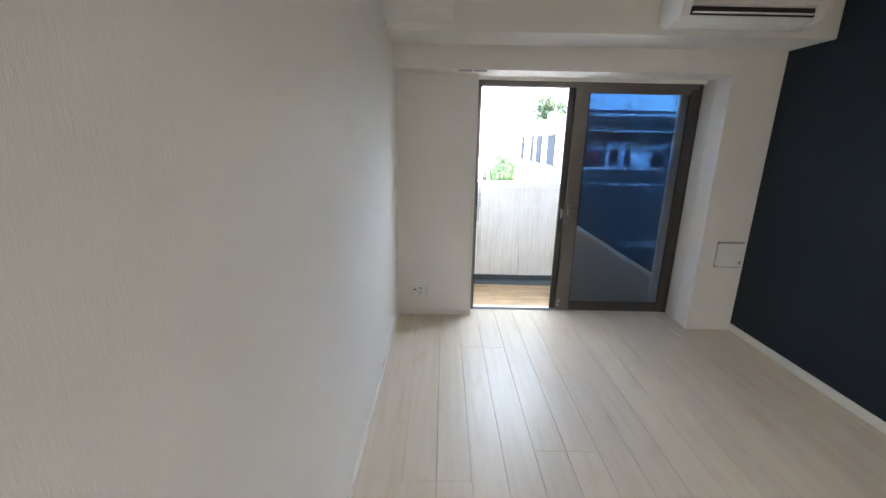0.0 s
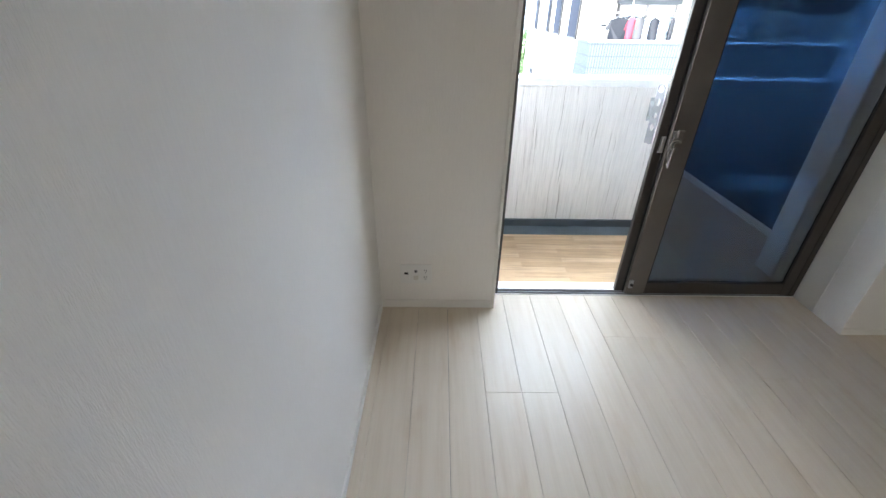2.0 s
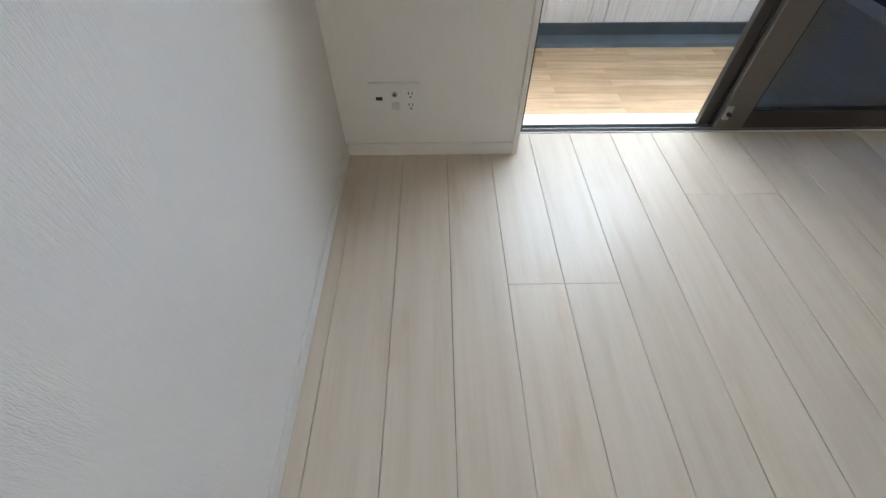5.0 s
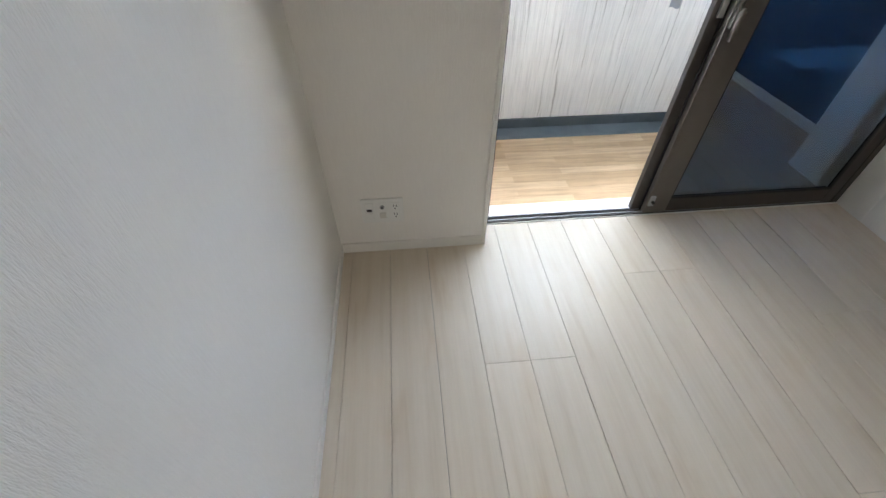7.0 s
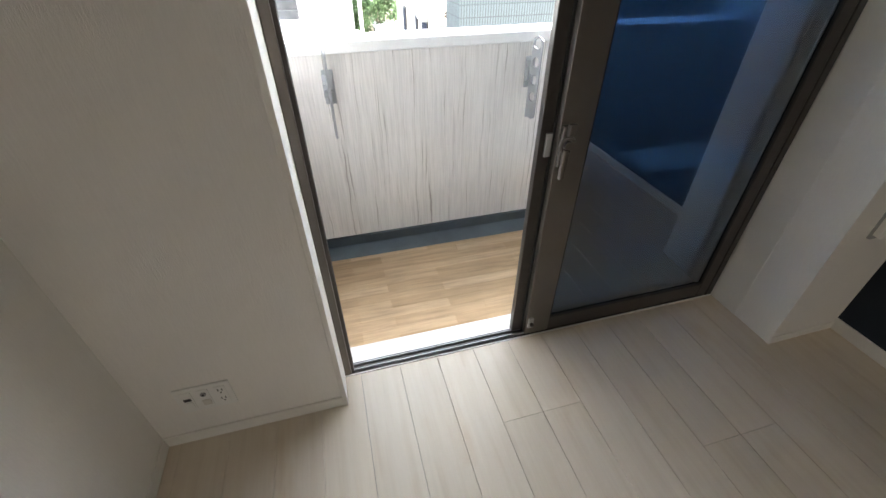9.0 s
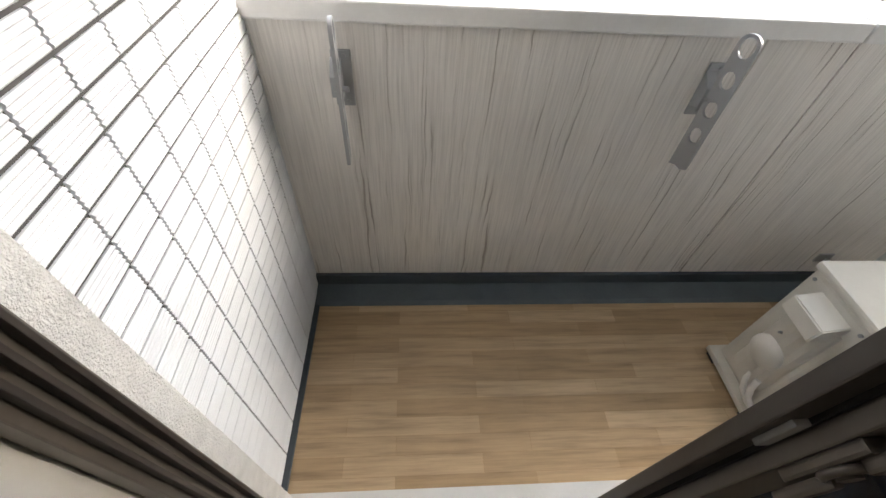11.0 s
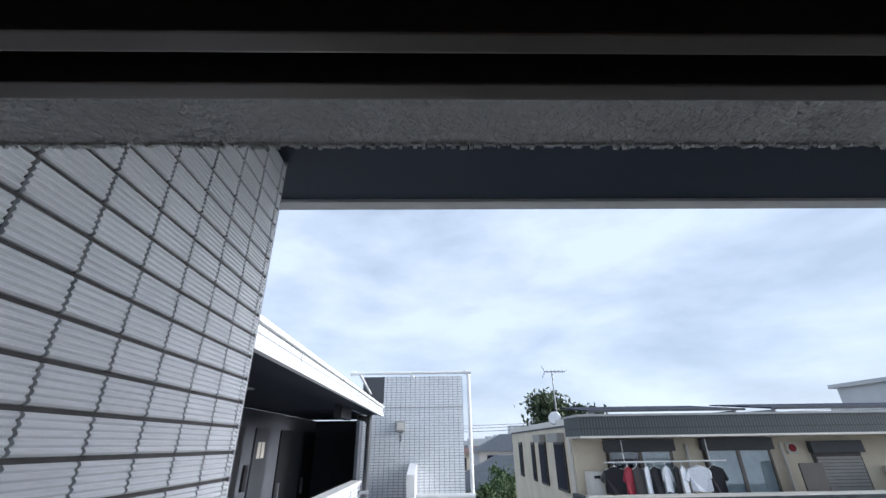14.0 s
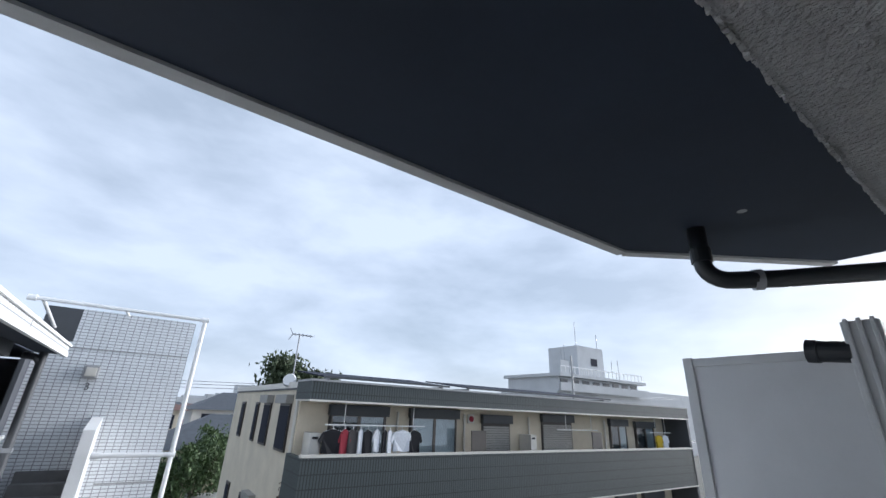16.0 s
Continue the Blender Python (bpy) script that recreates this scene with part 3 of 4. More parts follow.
# ---- balcony things ----
def laundry_bracket(x, lean):
    b = thing("laundry_bracket", "grey metal folding laundry pole bracket on the parapet", "laundry bracket", (x, YP, 0.86), "laundry brackets")
    part("base_plate", block(x, x + 0.052, YP - 0.007, YP + 0.001, 0.80, 0.955, 0.004), ALUM, b)
    part("hinge_block", prism([(YP - 0.006, 0.83), (YP - 0.045, 0.845), (YP - 0.045, 0.90), (YP - 0.006, 0.935)], "x", x - 0.002, x + 0.026), ALUM, b)
    for z in (0.815, 0.94):
        part("screw", rod((x + 0.034, YP - 0.012, z), (x + 0.034, YP - 0.005, z), 0.006, 10), STEEL, b)
    arm = bmesh.new()
    n, w, z0, z1 = 14, 0.028, 0.655, 1.055
    outline = [(-w, z0 + 0.008), (-w * 0.4, z0), (w * 0.3, z0 + 0.006), (w, z0)]
    outline += [(w * math.cos(a), z1 - w + w * math.sin(a)) for a in [math.pi * k / n for k in range(n + 1)]]
    outer_v = [[arm.verts.new((xx, u, v)) for u, v in outline] for xx in (-0.005, 0.005)]
    rims = []
    holes = [(1.022, 0.020, 0.026), (0.937, 0.018, 0.025), (0.853, 0.018, 0.025), (0.770, 0.018, 0.025)]
    for side in outer_v:
        edges = [arm.edges.new((side[i], side[(i + 1) % len(side)])) for i in range(len(side))]
        ring_set = []
        for zc, ry, rz in holes:
            ring = [arm.verts.new((side[0].co.x, ry * math.cos(k * math.tau / 12), zc + rz * math.sin(k * math.tau / 12))) for k in range(12)]
            edges += [arm.edges.new((ring[i], ring[(i + 1) % 12])) for i in range(12)]
            ring_set.append(ring)
        rims.append(ring_set)
        bmesh.ops.triangle_fill(arm, use_beauty=True, edges=edges)
    for i in range(len(outline)):
        j = (i + 1) % len(outline)
        arm.faces.new((outer_v[0][i], outer_v[0][j], outer_v[1][j], outer_v[1][i]))
    for ra, rb in zip(*rims):
        for i in range(12):
            arm.faces.new((ra[i], ra[(i + 1) % 12], rb[(i + 1) % 12], rb[i]))
    bmesh.ops.transform(arm, matrix=Matrix.Translation((x + 0.024, YP - 0.070, 0)) @ Matrix.Rotation(radians(lean), 4, "Z"), verts=arm.verts[:])
    part("arm", arm, STEEL, b, "perforated grey arm with round holes")
    part("pivot", rod((x + 0.005, YP - 0.05, 0.872), (x + 0.045, YP - 0.05, 0.872), 0.007, 12), STEEL, b)


laundry_bracket(0.303, 4)
laundry_bracket(1.324, 30)

unit = thing("outdoor_unit", "ivory air conditioner outdoor unit on the balcony floor", "outdoor unit", (2.1, 4.340, ZB))
UX0, UX1, UY0, UY1 = 1.742, 2.42, 4.255, 4.495
part("casing", block(UX0, UX1, UY0, UY1, -0.025, 0.515, 0.022), IVORY, unit)
part("top_cover", block(UX0 - 0.006, UX1 + 0.006, UY0 - 0.006, UY1 + 0.006, 0.505, 0.535, 0.010), IVORY, unit)
part("base_pan", block(UX0 - 0.035, UX1 + 0.01, UY0 - 0.045, UY1 + 0.02, -0.045, -0.020, 0.004), IVORY, unit)
CY = (UY0 + UY1) / 2 - 0.01
arch = [(UX0 + 0.01, CY - 0.075)] + [(UX0 + 0.005 - 0.048 * math.sin(math.pi * k / 10), CY - 0.075 * math.cos(math.pi * k / 10)) for k in range(11)] + [(UX0 + 0.01, CY + 0.075)]
cov = part("valve_cover", prism(arch, "z", 0.06, 0.43), IVORY, unit)
grip = prism([(UX0 - 0.085, 0.40), (UX0 - 0.075, 0.455), (UX0 + 0.01, 0.475), (UX0 + 0.01, 0.405)], "y", CY - 0.065, CY + 0.065)
bmesh.ops.bevel(grip, geom=grip.edges[:], offset=0.004, segments=2, affect="EDGES")
part("grip", grip, IVORY, cov)
dome = bmesh.new()
bmesh.ops.create_uvsphere(dome, u_segments=20, v_segments=12, radius=1.0, matrix=Matrix.Translation((UX0 - 0.040, CY, 0.215)) @ Matrix.Diagonal((0.034, 0.062, 0.060, 1)))
for f in dome.faces:
    f.smooth = True
part("scoop", dome, IVORY, cov, "rounded ivory hand scoop")
part("screw", rod((UX0 - 0.050, CY + 0.02, 0.31), (UX0 - 0.040, CY + 0.02, 0.31), 0.005, 10), STEEL, cov)
for y in (UY0 + 0.02, UY1 - 0.025):
    part("screw", rod((UX0 - 0.004, y, 0.48), (UX0 + 0.004, y, 0.48), 0.006, 10), STEEL, unit)
part("back_plate", block(UX0 + 0.03, UX1 - 0.03, UY0 - 0.012, UY0 + 0.004, 0.03, 0.47, 0.004), IVORY, unit)
for i in range(9):
    part("rib", block(UX0 + 0.05 + i * 0.068, UX0 + 0.085 + i * 0.068, UY0 - 0.020, UY0 - 0.010, 0.06, 0.26, 0.006), IVORY, unit)
part("rating_plate", block(UX0 + 0.10, UX0 + 0.24, UY0 - 0.0145, UY0 - 0.0115, 0.33, 0.43), GREYP, unit, "grey rating plate")
for y0 in (UY0 - 0.03, UY1 - 0.03):
    for x0 in (UX0 - 0.02, UX1 - 0.10):
        part("foot", block(x0 - 0.012, x0 + 0.06, y0 - 0.012, y0 + 0.035, ZB, -0.044, 0.003), BLACK, unit, "black rubber foot")
for i, dy in enumerate((0.055, 0.090)):
    y = UY0 + dy
    pts = [(UX0 - 0.030, y, 0.11), (UX0 - 0.036, y - 0.01, 0.07), (UX0 - 0.034, y - 0.03, 0.03), (UX0 - 0.024, y - 0.07, 0.005), (UX0 - 0.004, y - 0.12, -0.01)]
    part("refrigerant_pipe", bent(pts, 0.011, 10), PLASTIC, unit, "white insulated refrigerant pipe")

hook = thing("floor_bracket", "small steel bracket at the foot of the parapet", "bracket", (2.33, YP, 0.12))
part("plate", block(2.29, 2.36, YP - 0.006, YP + 0.001, 0.10, 0.15, 0.002), STEEL, hook)
part("stay", rod((2.33, YP - 0.01, 0.12), (2.50, YP - 0.15, 0.08), 0.008), STEEL, hook)

screen = thing("balcony_partition", "pale grey partition board in an aluminium frame", "partition", (2.6, 4.670, ZB))
part("board", block(2.596, 2.604, 4.170, 4.970, -0.02, 2.03), FROST, screen)
part("post", block(2.585, 2.612, 4.956, 4.998, ZB, 2.062, 0.004), PALEALU, screen)
part("top_rail", block(2.588, 2.610, 4.170, 4.956, 2.022, 2.058, 0.004), PALEALU, screen)
part("bottom_rail", block(2.588, 2.610, 4.170, 4.956, ZB, -0.01, 0.004), PALEALU, screen)
spout = thing("wall_post", "ridged grey aluminium post against the wall", "post", (2.44, 4.470, ZB))
part("body", block(2.425, 2.475, 4.295, 4.393, ZB, 2.122, 0.006), PALEALU, spout)
for y in (4.310, 4.343, 4.376):
    part("ridge", block(2.414, 2.426, y - 0.006, y + 0.006, ZB, 2.128, 0.003), PALEALU, spout)
part("drain_stub", rod((2.452, 4.385, 2.025), (2.452, 4.500, 2.038), 0.036, 20), PIPE, spout, "black drain stub")
part("drain_collar", rod((2.452, 4.470, 2.034), (2.452, 4.502, 2.038), 0.040, 20), PIPE, spout)

drain = thing("drain_pipe", "black elbow drain pipe under the soffit", "drain pipe", (2.30, 4.76, 2.6))
arc = [(2.30, 4.77, 2.60), (2.30, 4.77, 2.44)]
arc += [(2.30 + 0.045 * (1 - math.cos(a)), 4.77 - 0.09 * (1 - math.cos(a)), 2.44 - 0.09 * math.sin(a)) for a in [math.pi / 2 * k / 6 for k in range(1, 7)]]
arc += [(2.46, 4.56, 2.353), (2.60, 4.36, 2.358), (2.75, 4.12, 2.36)]
part("pipe", bent(arc, 0.036, 18), PIPE, drain)
part("collar", rod((2.400, 4.635, 2.351), (2.420, 4.607, 2.352), 0.043, 18), STEEL, drain, "steel pipe collar")
part("socket", rod((2.30, 4.77, 2.50), (2.30, 4.77, 2.44), 0.042, 18), PIPE, drain)
drain.location += Vector((0.13, 0.0, -0.005))
anchor = thing("ceiling_anchor", "small steel anchor in the soffit", "anchor", (2.45, 4.630, 2.6))
part("plate", rod((2.39, 4.570, 2.601), (2.39, 4.570, 2.594), 0.018, 16), STEEL, anchor)

# ---- own building beyond the balcony: corridor wing and stair tower ----
GZ = -6.1
wing = thing("corridor_wing", "white tiled open corridor wing with dark doors", "building wing", (-1.5, 8.8, GZ))
XF = -0.71
for k, z in enumerate((-0.03, -2.92, -5.80)):
    g = part("corridor_parapet", block(XF - 0.14, XF, 4.9, 11.86, z, z + 1.27, 0.0), WTILE, wing, "white tiled corridor parapet")
    part("coping", block(XF - 0.16, XF + 0.018, 4.9, 11.88, z + 1.27, z + 1.315, 0.006), WHITE, g)
    part("drip_edge", block(XF - 0.15, XF + 0.008, 4.9, 11.86, z - 0.05, z), WHITE, g)
    for y in (7.0, 9.4, 11.0):
        part("expansion_joint", block(XF - 0.002, XF + 0.004, y - 0.009, y + 0.009, z, z + 1.265), GREYP, g)
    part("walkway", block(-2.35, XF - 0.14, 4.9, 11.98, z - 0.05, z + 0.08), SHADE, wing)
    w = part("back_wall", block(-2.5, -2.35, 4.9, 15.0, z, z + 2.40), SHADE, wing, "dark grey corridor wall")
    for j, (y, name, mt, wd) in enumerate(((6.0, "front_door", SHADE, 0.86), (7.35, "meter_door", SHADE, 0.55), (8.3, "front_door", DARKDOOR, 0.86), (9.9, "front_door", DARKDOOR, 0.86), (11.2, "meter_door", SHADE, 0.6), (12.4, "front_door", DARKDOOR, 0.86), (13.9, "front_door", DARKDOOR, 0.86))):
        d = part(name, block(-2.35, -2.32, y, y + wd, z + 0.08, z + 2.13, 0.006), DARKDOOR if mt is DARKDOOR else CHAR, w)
        if name == "front_door":
            part("handle", block(-2.32, -2.27, y + 0.06, y + 0.09, z + 0.95, z + 1.25, 0.006), STEEL, d)
        else:
            for i in range(2):
                part("notice", block(-2.32, -2.314, y + 0.12 + i * 0.17, y + 0.25 + i * 0.17, z + 1.68, z + 1.92), IVORY, d)
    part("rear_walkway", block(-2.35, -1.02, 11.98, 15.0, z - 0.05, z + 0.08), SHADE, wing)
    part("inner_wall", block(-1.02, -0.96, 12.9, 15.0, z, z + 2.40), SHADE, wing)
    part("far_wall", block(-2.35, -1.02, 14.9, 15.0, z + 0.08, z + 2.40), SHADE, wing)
    for y in (9.45, 10.95):
        part("intercom", block(-2.35, -2.31, y, y + 0.12, z + 1.25, z + 1.6, 0.004), BLACK, w)
part("ceiling_slab", block(-2.5, -0.72, 4.9, 11.9, 2.40, 2.428), SOFFIT, wing, "dark corridor ceiling")
part("rear_ceiling", block(-2.5, -0.96, 11.98, 15.0, 2.40, 2.46), SOFFIT, wing)
part("eave", block(-0.72, -0.42, 4.9, 11.95, 2.315, 2.428), SOFFIT, wing)
part("fascia_band", block(-0.43, -0.385, 4.9, 11.98, 2.285, 2.345, 0.004), WHITE, wing, "white fascia band")
part("fascia_tiles", block(-0.43, -0.400, 4.9, 11.97, 2.345, 2.425), WTILE, wing, "white tiled fascia")
for y in (6.9, 9.3):
    part("fascia_joint", block(-0.40, -0.397, y - 0.008, y + 0.008, 2.346, 2.424), GREYP, wing)
part("roof_cap", block(-2.5, -0.375, 4.9, 11.98, 2.43, 2.46), WHITE, wing)
part("end_wall", block(-2.5, -0.86, 4.72, 4.9, GZ, 2.455), WTILE, wing)
for y in (6.2, 8.6):
    part("downlight", rod((-1.5, y, 2.405), (-1.5, y, 2.385), 0.09, 18), STEEL, wing)
part("corridor_lamp", block(-0.98, -0.86, 10.6, 11.4, 2.20, 2.40, 0.01), CHAR, wing)
part("pillar", block(-0.98, XF - 0.005, 11.55, 11.84, GZ, -0.06), WHITE, wing, "white pillar")
pipe = part("downpipe", rod((-0.60, 11.72, GZ), (-0.60, 11.72, 2.47), 0.048, 14), CHAR, wing, "dark grey downpipe")
for z in (1.1, -0.25, -2.6):
    part("pipe_clip", block(-0.70, -0.545, 11.67, 11.77, z, z + 0.05), STEEL, pipe)
part("pipe_branch", bent([(-0.60, 11.72, 2.16), (-0.66, 11.72, 2.24), (-0.80, 11.72, 2.26)], 0.045, 12), CHAR, pipe)
part("pipe_branch", bent([(-0.60, 11.72, -0.02), (-0.68, 11.72, -0.08), (-0.80, 11.72, -0.08)], 0.045, 12), CHAR, pipe)
ext = thing("fire_extinguisher", "small red fire extinguisher by the corridor wall", "fire extinguisher", (-2.2, 9.2, 0.05))
part("cylinder", rod((-2.2, 9.2, 0.05), (-2.2, 9.2, 0.50), 0.075, 14), CLOTHS["red"], ext)
part("valve", rod((-2.2, 9.2, 0.50), (-2.2, 9.2, 0.60), 0.025, 10), BLACK, ext)

TY = 12.23
tower = thing("stair_tower", "white tiled outdoor stair tower", "stair tower", (0.4, 13.5, GZ))
TXL, TXR = -0.43, 1.27
part("rear_wall", block(TXL, TXR, 14.9, 15.1, GZ, 3.25), WTILE, tower)
part("return_wall", block(-0.95, TXL, 13.30, 13.50, -0.3, 2.698), WTILE, tower)
part("upper_wall", block(TXL, TXR, 13.30, 13.50, -0.3, 3.25), WTILE, tower, "white tiled stair wall")
part("wall_joint", block(TXL, TXR, 13.292, 13.301, 2.60, 2.62), GREYP, tower)
part("wall_joint", block(0.44, TXR, 13.292, 13.301, 0.55, 0.575), GREYP, tower)
part("side_panel", block(-0.89, TXL, 13.30, 13.5, 2.70, 3.245), CHAR, tower, "grey side panel")
part("side_wall", block(TXL - 0.30, TXL, 12.26, 15.0, GZ, -1.2), WHITE, tower)
apron = [(-0.58, -1.225), (0.105, -1.225), (0.105, -1.61), (1.262, -1.61), (1.262, -0.20), (0.285, -0.20), (0.285, 0.165), (-0.58, 0.165)]
part("apron", prism(apron, "y", TY, TY + 0.15), WTILE, tower, "white tiled stepped stair parapet")
for x0, x1, z in ((-0.60, 0.30, 0.165), (0.27, 1.275, -0.20)):
    part("coping", block(x0, x1, TY - 0.015, TY + 0.165, z, z + 0.045, 0.004), WHITE, tower)
part("coping", block(0.262, 0.285, TY - 0.01, TY + 0.16, -0.20, 0.165), WHITE, tower)
for x0, x1, z in ((-0.59, 0.105, -1.265), (0.09, 1.27, -1.65)):
    part("drip_edge", block(x0, x1, TY - 0.006, TY + 0.15, z, z + 0.04), WHITE, tower)
stub = part("end_stub", block(1.12, 1.26, TY + 0.01, TY + 0.14, -0.16, -0.02, 0.004), WHITE, tower)
part("stair_wall", prism([(TY + 0.12, 0.0), (13.30, 0.0), (13.30, 1.55), (TY + 0.12, 1.40)], "x", 0.15, 0.30), WHITE, tower, "white stair side wall")
for i in range(5):
    part("stair", block(TXL - 0.1, 0.15, TY + 0.2 + i * 0.2, TY + 0.4 + i * 0.2, 0.10, 0.18 + i * 0.15), STEP, tower)
for i in range(6):
    part("stair", block(TXL, 0.10, TY + 0.25 + i * 0.25, TY + 0.5 + i * 0.25, -4.2, -2.6 + i * 0.18), STEP, tower)
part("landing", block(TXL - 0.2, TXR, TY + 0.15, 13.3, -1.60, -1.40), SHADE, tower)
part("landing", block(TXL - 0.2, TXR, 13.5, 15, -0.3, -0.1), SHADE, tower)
part("pier", block(0.13, 0.37, TY + 0.05, TY + 0.3, GZ, -1.61), WHITE, tower)
part("lower_wall", block(0.37, TXR, 13.6, 13.8, GZ, -1.6), WTILE, tower)
# near-black plate under the apron stands for the opening's shade
part("opening_shade_plate", block(0.40, 1.16, TY + 0.20, TY + 0.24, -1.95, -1.66), DARKDOOR, tower)
for x, z, no in ((-0.05, 2.14, "3"), (0.74, 0.16, "2")):
    lamp = part("wall_lamp", block(x - 0.10, x + 0.10, 13.20, 13.30, z, z + 0.20, 0.02), GREYP, tower, "square bulkhead lamp")
    part("lens", block(x - 0.075, x + 0.075, 13.19, 13.205, z + 0.03, z + 0.17, 0.01), IVORY, lamp)
    fc = bpy.data.curves.new("storey_number", "FONT")
    fc.body, fc.size, fc.extrude, fc.align_x = no, 0.16, 0.004, "CENTER"
    tmp = new("storey_number", fc)
    dg = bpy.context.evaluated_depsgraph_get()
    fm = bpy.data.meshes.new_from_object(tmp.evaluated_get(dg))
    bpy.data.objects.remove(tmp)
    fm.transform(Matrix.Translation((x, 13.29, z - 0.18)) @ Matrix.Rotation(math.pi / 2, 4, "X"))
    fm.transform(Matrix.Translation(-tower.location))
    fm.materials.append(CHAR)
    num = new("storey_number", fm)
    num.parent = tower
frame_pipes = (((-0.92, TY, 3.165), (1.30, TY, 3.165), 0.030), ((1.325, TY, -5.8), (1.325, TY, 3.165), 0.034), ((0.38, TY, 1.075), (1.325, TY, 1.075), 0.036),
               ((-0.80, TY, 3.165), (-0.72, 13.3, 2.9), 0.025), ((0.2, TY, 3.165), (0.2, 13.35, 3.24), 0.02))
for a, b, r in frame_pipes:
    part("white_pipe", rod(a, b, r, 12), WHITE, tower, "white steel pipe")
for x, z in ((1.325, 3.165), (1.325, 1.075), (-0.92, 3.165), (0.38, 1.075)):
    part("joint", rod((x - 0.05, TY, z), (x + 0.05, TY, z), 0.045, 12), WHITE, tower)

tower.location += Vector((-0.115, 0.0, -0.075))

# ---- neighbouring apartment house ----
built = set(bpy.data.objects)
NX0, NX1, NY, NF, NB = 4.32, 22.3, 14.55, 15.75, 24.9
house = thing("apartment_house", "cream three-storey apartment house with charcoal balconies", "apartment house", (13, 19, GZ))
part("main_wall", block(NX0 + 0.15, NX1, NF, NB, GZ, 2.45), CREAM, house, "cream siding walls")
part("roof", block(NX0 + 0.12, NX1 + 0.03, NF - 0.05, NB + 0.03, 2.45, 2.60), CHAR, house)
part("side_fascia", block(NX0 + 0.10, NX0 + 0.15, NF - 0.3, NB + 0.03, 2.50, 2.66), IVORY, house)
f = part("roof_band", block(NX0, NX1 + 0.1, NY, NF, 2.20, 2.63), RIBGREY, house, "charcoal ribbed roof band")
part("roof_trim", block(NX0 - 0.02, NX1 + 0.12, NY - 0.025, NF, 2.63, 2.68), GREYP, f)
part("band_trim", block(NX0 - 0.01, NX1 + 0.11, NY - 0.02, NY + 0.05, 2.155, 2.20), IVORY, f)
part("eave_soffit", block(NX0 + 0.02, NX1, NY + 0.05, NF, 2.16, 2.20), IVORY, f)


def facade_window(x0, x1, z0, z1, kind="sash", y=NF):
    w = part("window", block(x0, x1, y - 0.03, y + 0.001, z0, z1), DARKBRONZE, house)
    if kind == "shutter":
        n = max(6, int((z1 - z0 - 0.35) / 0.075))
        for i in range(n):
            z = z0 + 0.02 + (z1 - z0 - 0.38) * i / n
            part("slat", block(x0 + 0.06, x1 - 0.06, y - 0.065, y - 0.04, z, z + 0.064, 0.0), SHUT, w)
    else:
        xm = (x0 + x1) / 2
        for a, b in ((x0 + 0.05, xm), (xm, x1 - 0.05)):
            # pale curtain; left of plain sashes a dark sheet stands for room shade
            part("curtain", block(a + 0.03, b - 0.03, y - 0.035, y - 0.031, z0 + 0.05, z1 - 0.3), CURTAIN if (a > x0 + 0.06 or kind == "curtain") else ROOMSHADE, w)
            fr = bmesh.new()
            for q in ((a, a + 0.045, z0 + 0.02, z1 - 0.26), (b - 0.045, b, z0 + 0.02, z1 - 0.26), (a, b, z0 + 0.02, z0 + 0.08), (a, b, z1 - 0.30, z1 - 0.25)):
                cuboid(fr, q[0], q[1], y - 0.085, y - 0.055, q[2], q[3])
            part("window_frame", fr, BRONZE, w)
            p = part("pane", block(a + 0.045, b - 0.045, y - 0.072, y - 0.066, z0 + 0.08, z1 - 0.30), CLEAR, w)
            p.visible_shadow = False
    part("shutter_box", block(x0 - 0.04, x1 + 0.04, y - 0.16, y, z1 - 0.28, z1, 0.01), CHAR, w, "grey shutter box")


def cool_unit(x, z, y=NF):
    b = thing("outdoor_unit", "cream outdoor unit on a neighbouring balcony", "outdoor unit", (x, y - 0.25, z), "neighbour outdoor units")
    part("casing", block(x, x + 0.28, y - 0.62, y - 0.04, z + 0.72, z + 1.62, 0.02), IVORY, b)
    part("stand", block(x + 0.04, x + 0.30, y - 0.56, y - 0.08, z, z + 0.72), STEEL, b)
    part("vent_slot", block(x + 0.05, x + 0.20, y - 0.63, y - 0.615, z + 1.48, z + 1.54), BLACK, b)


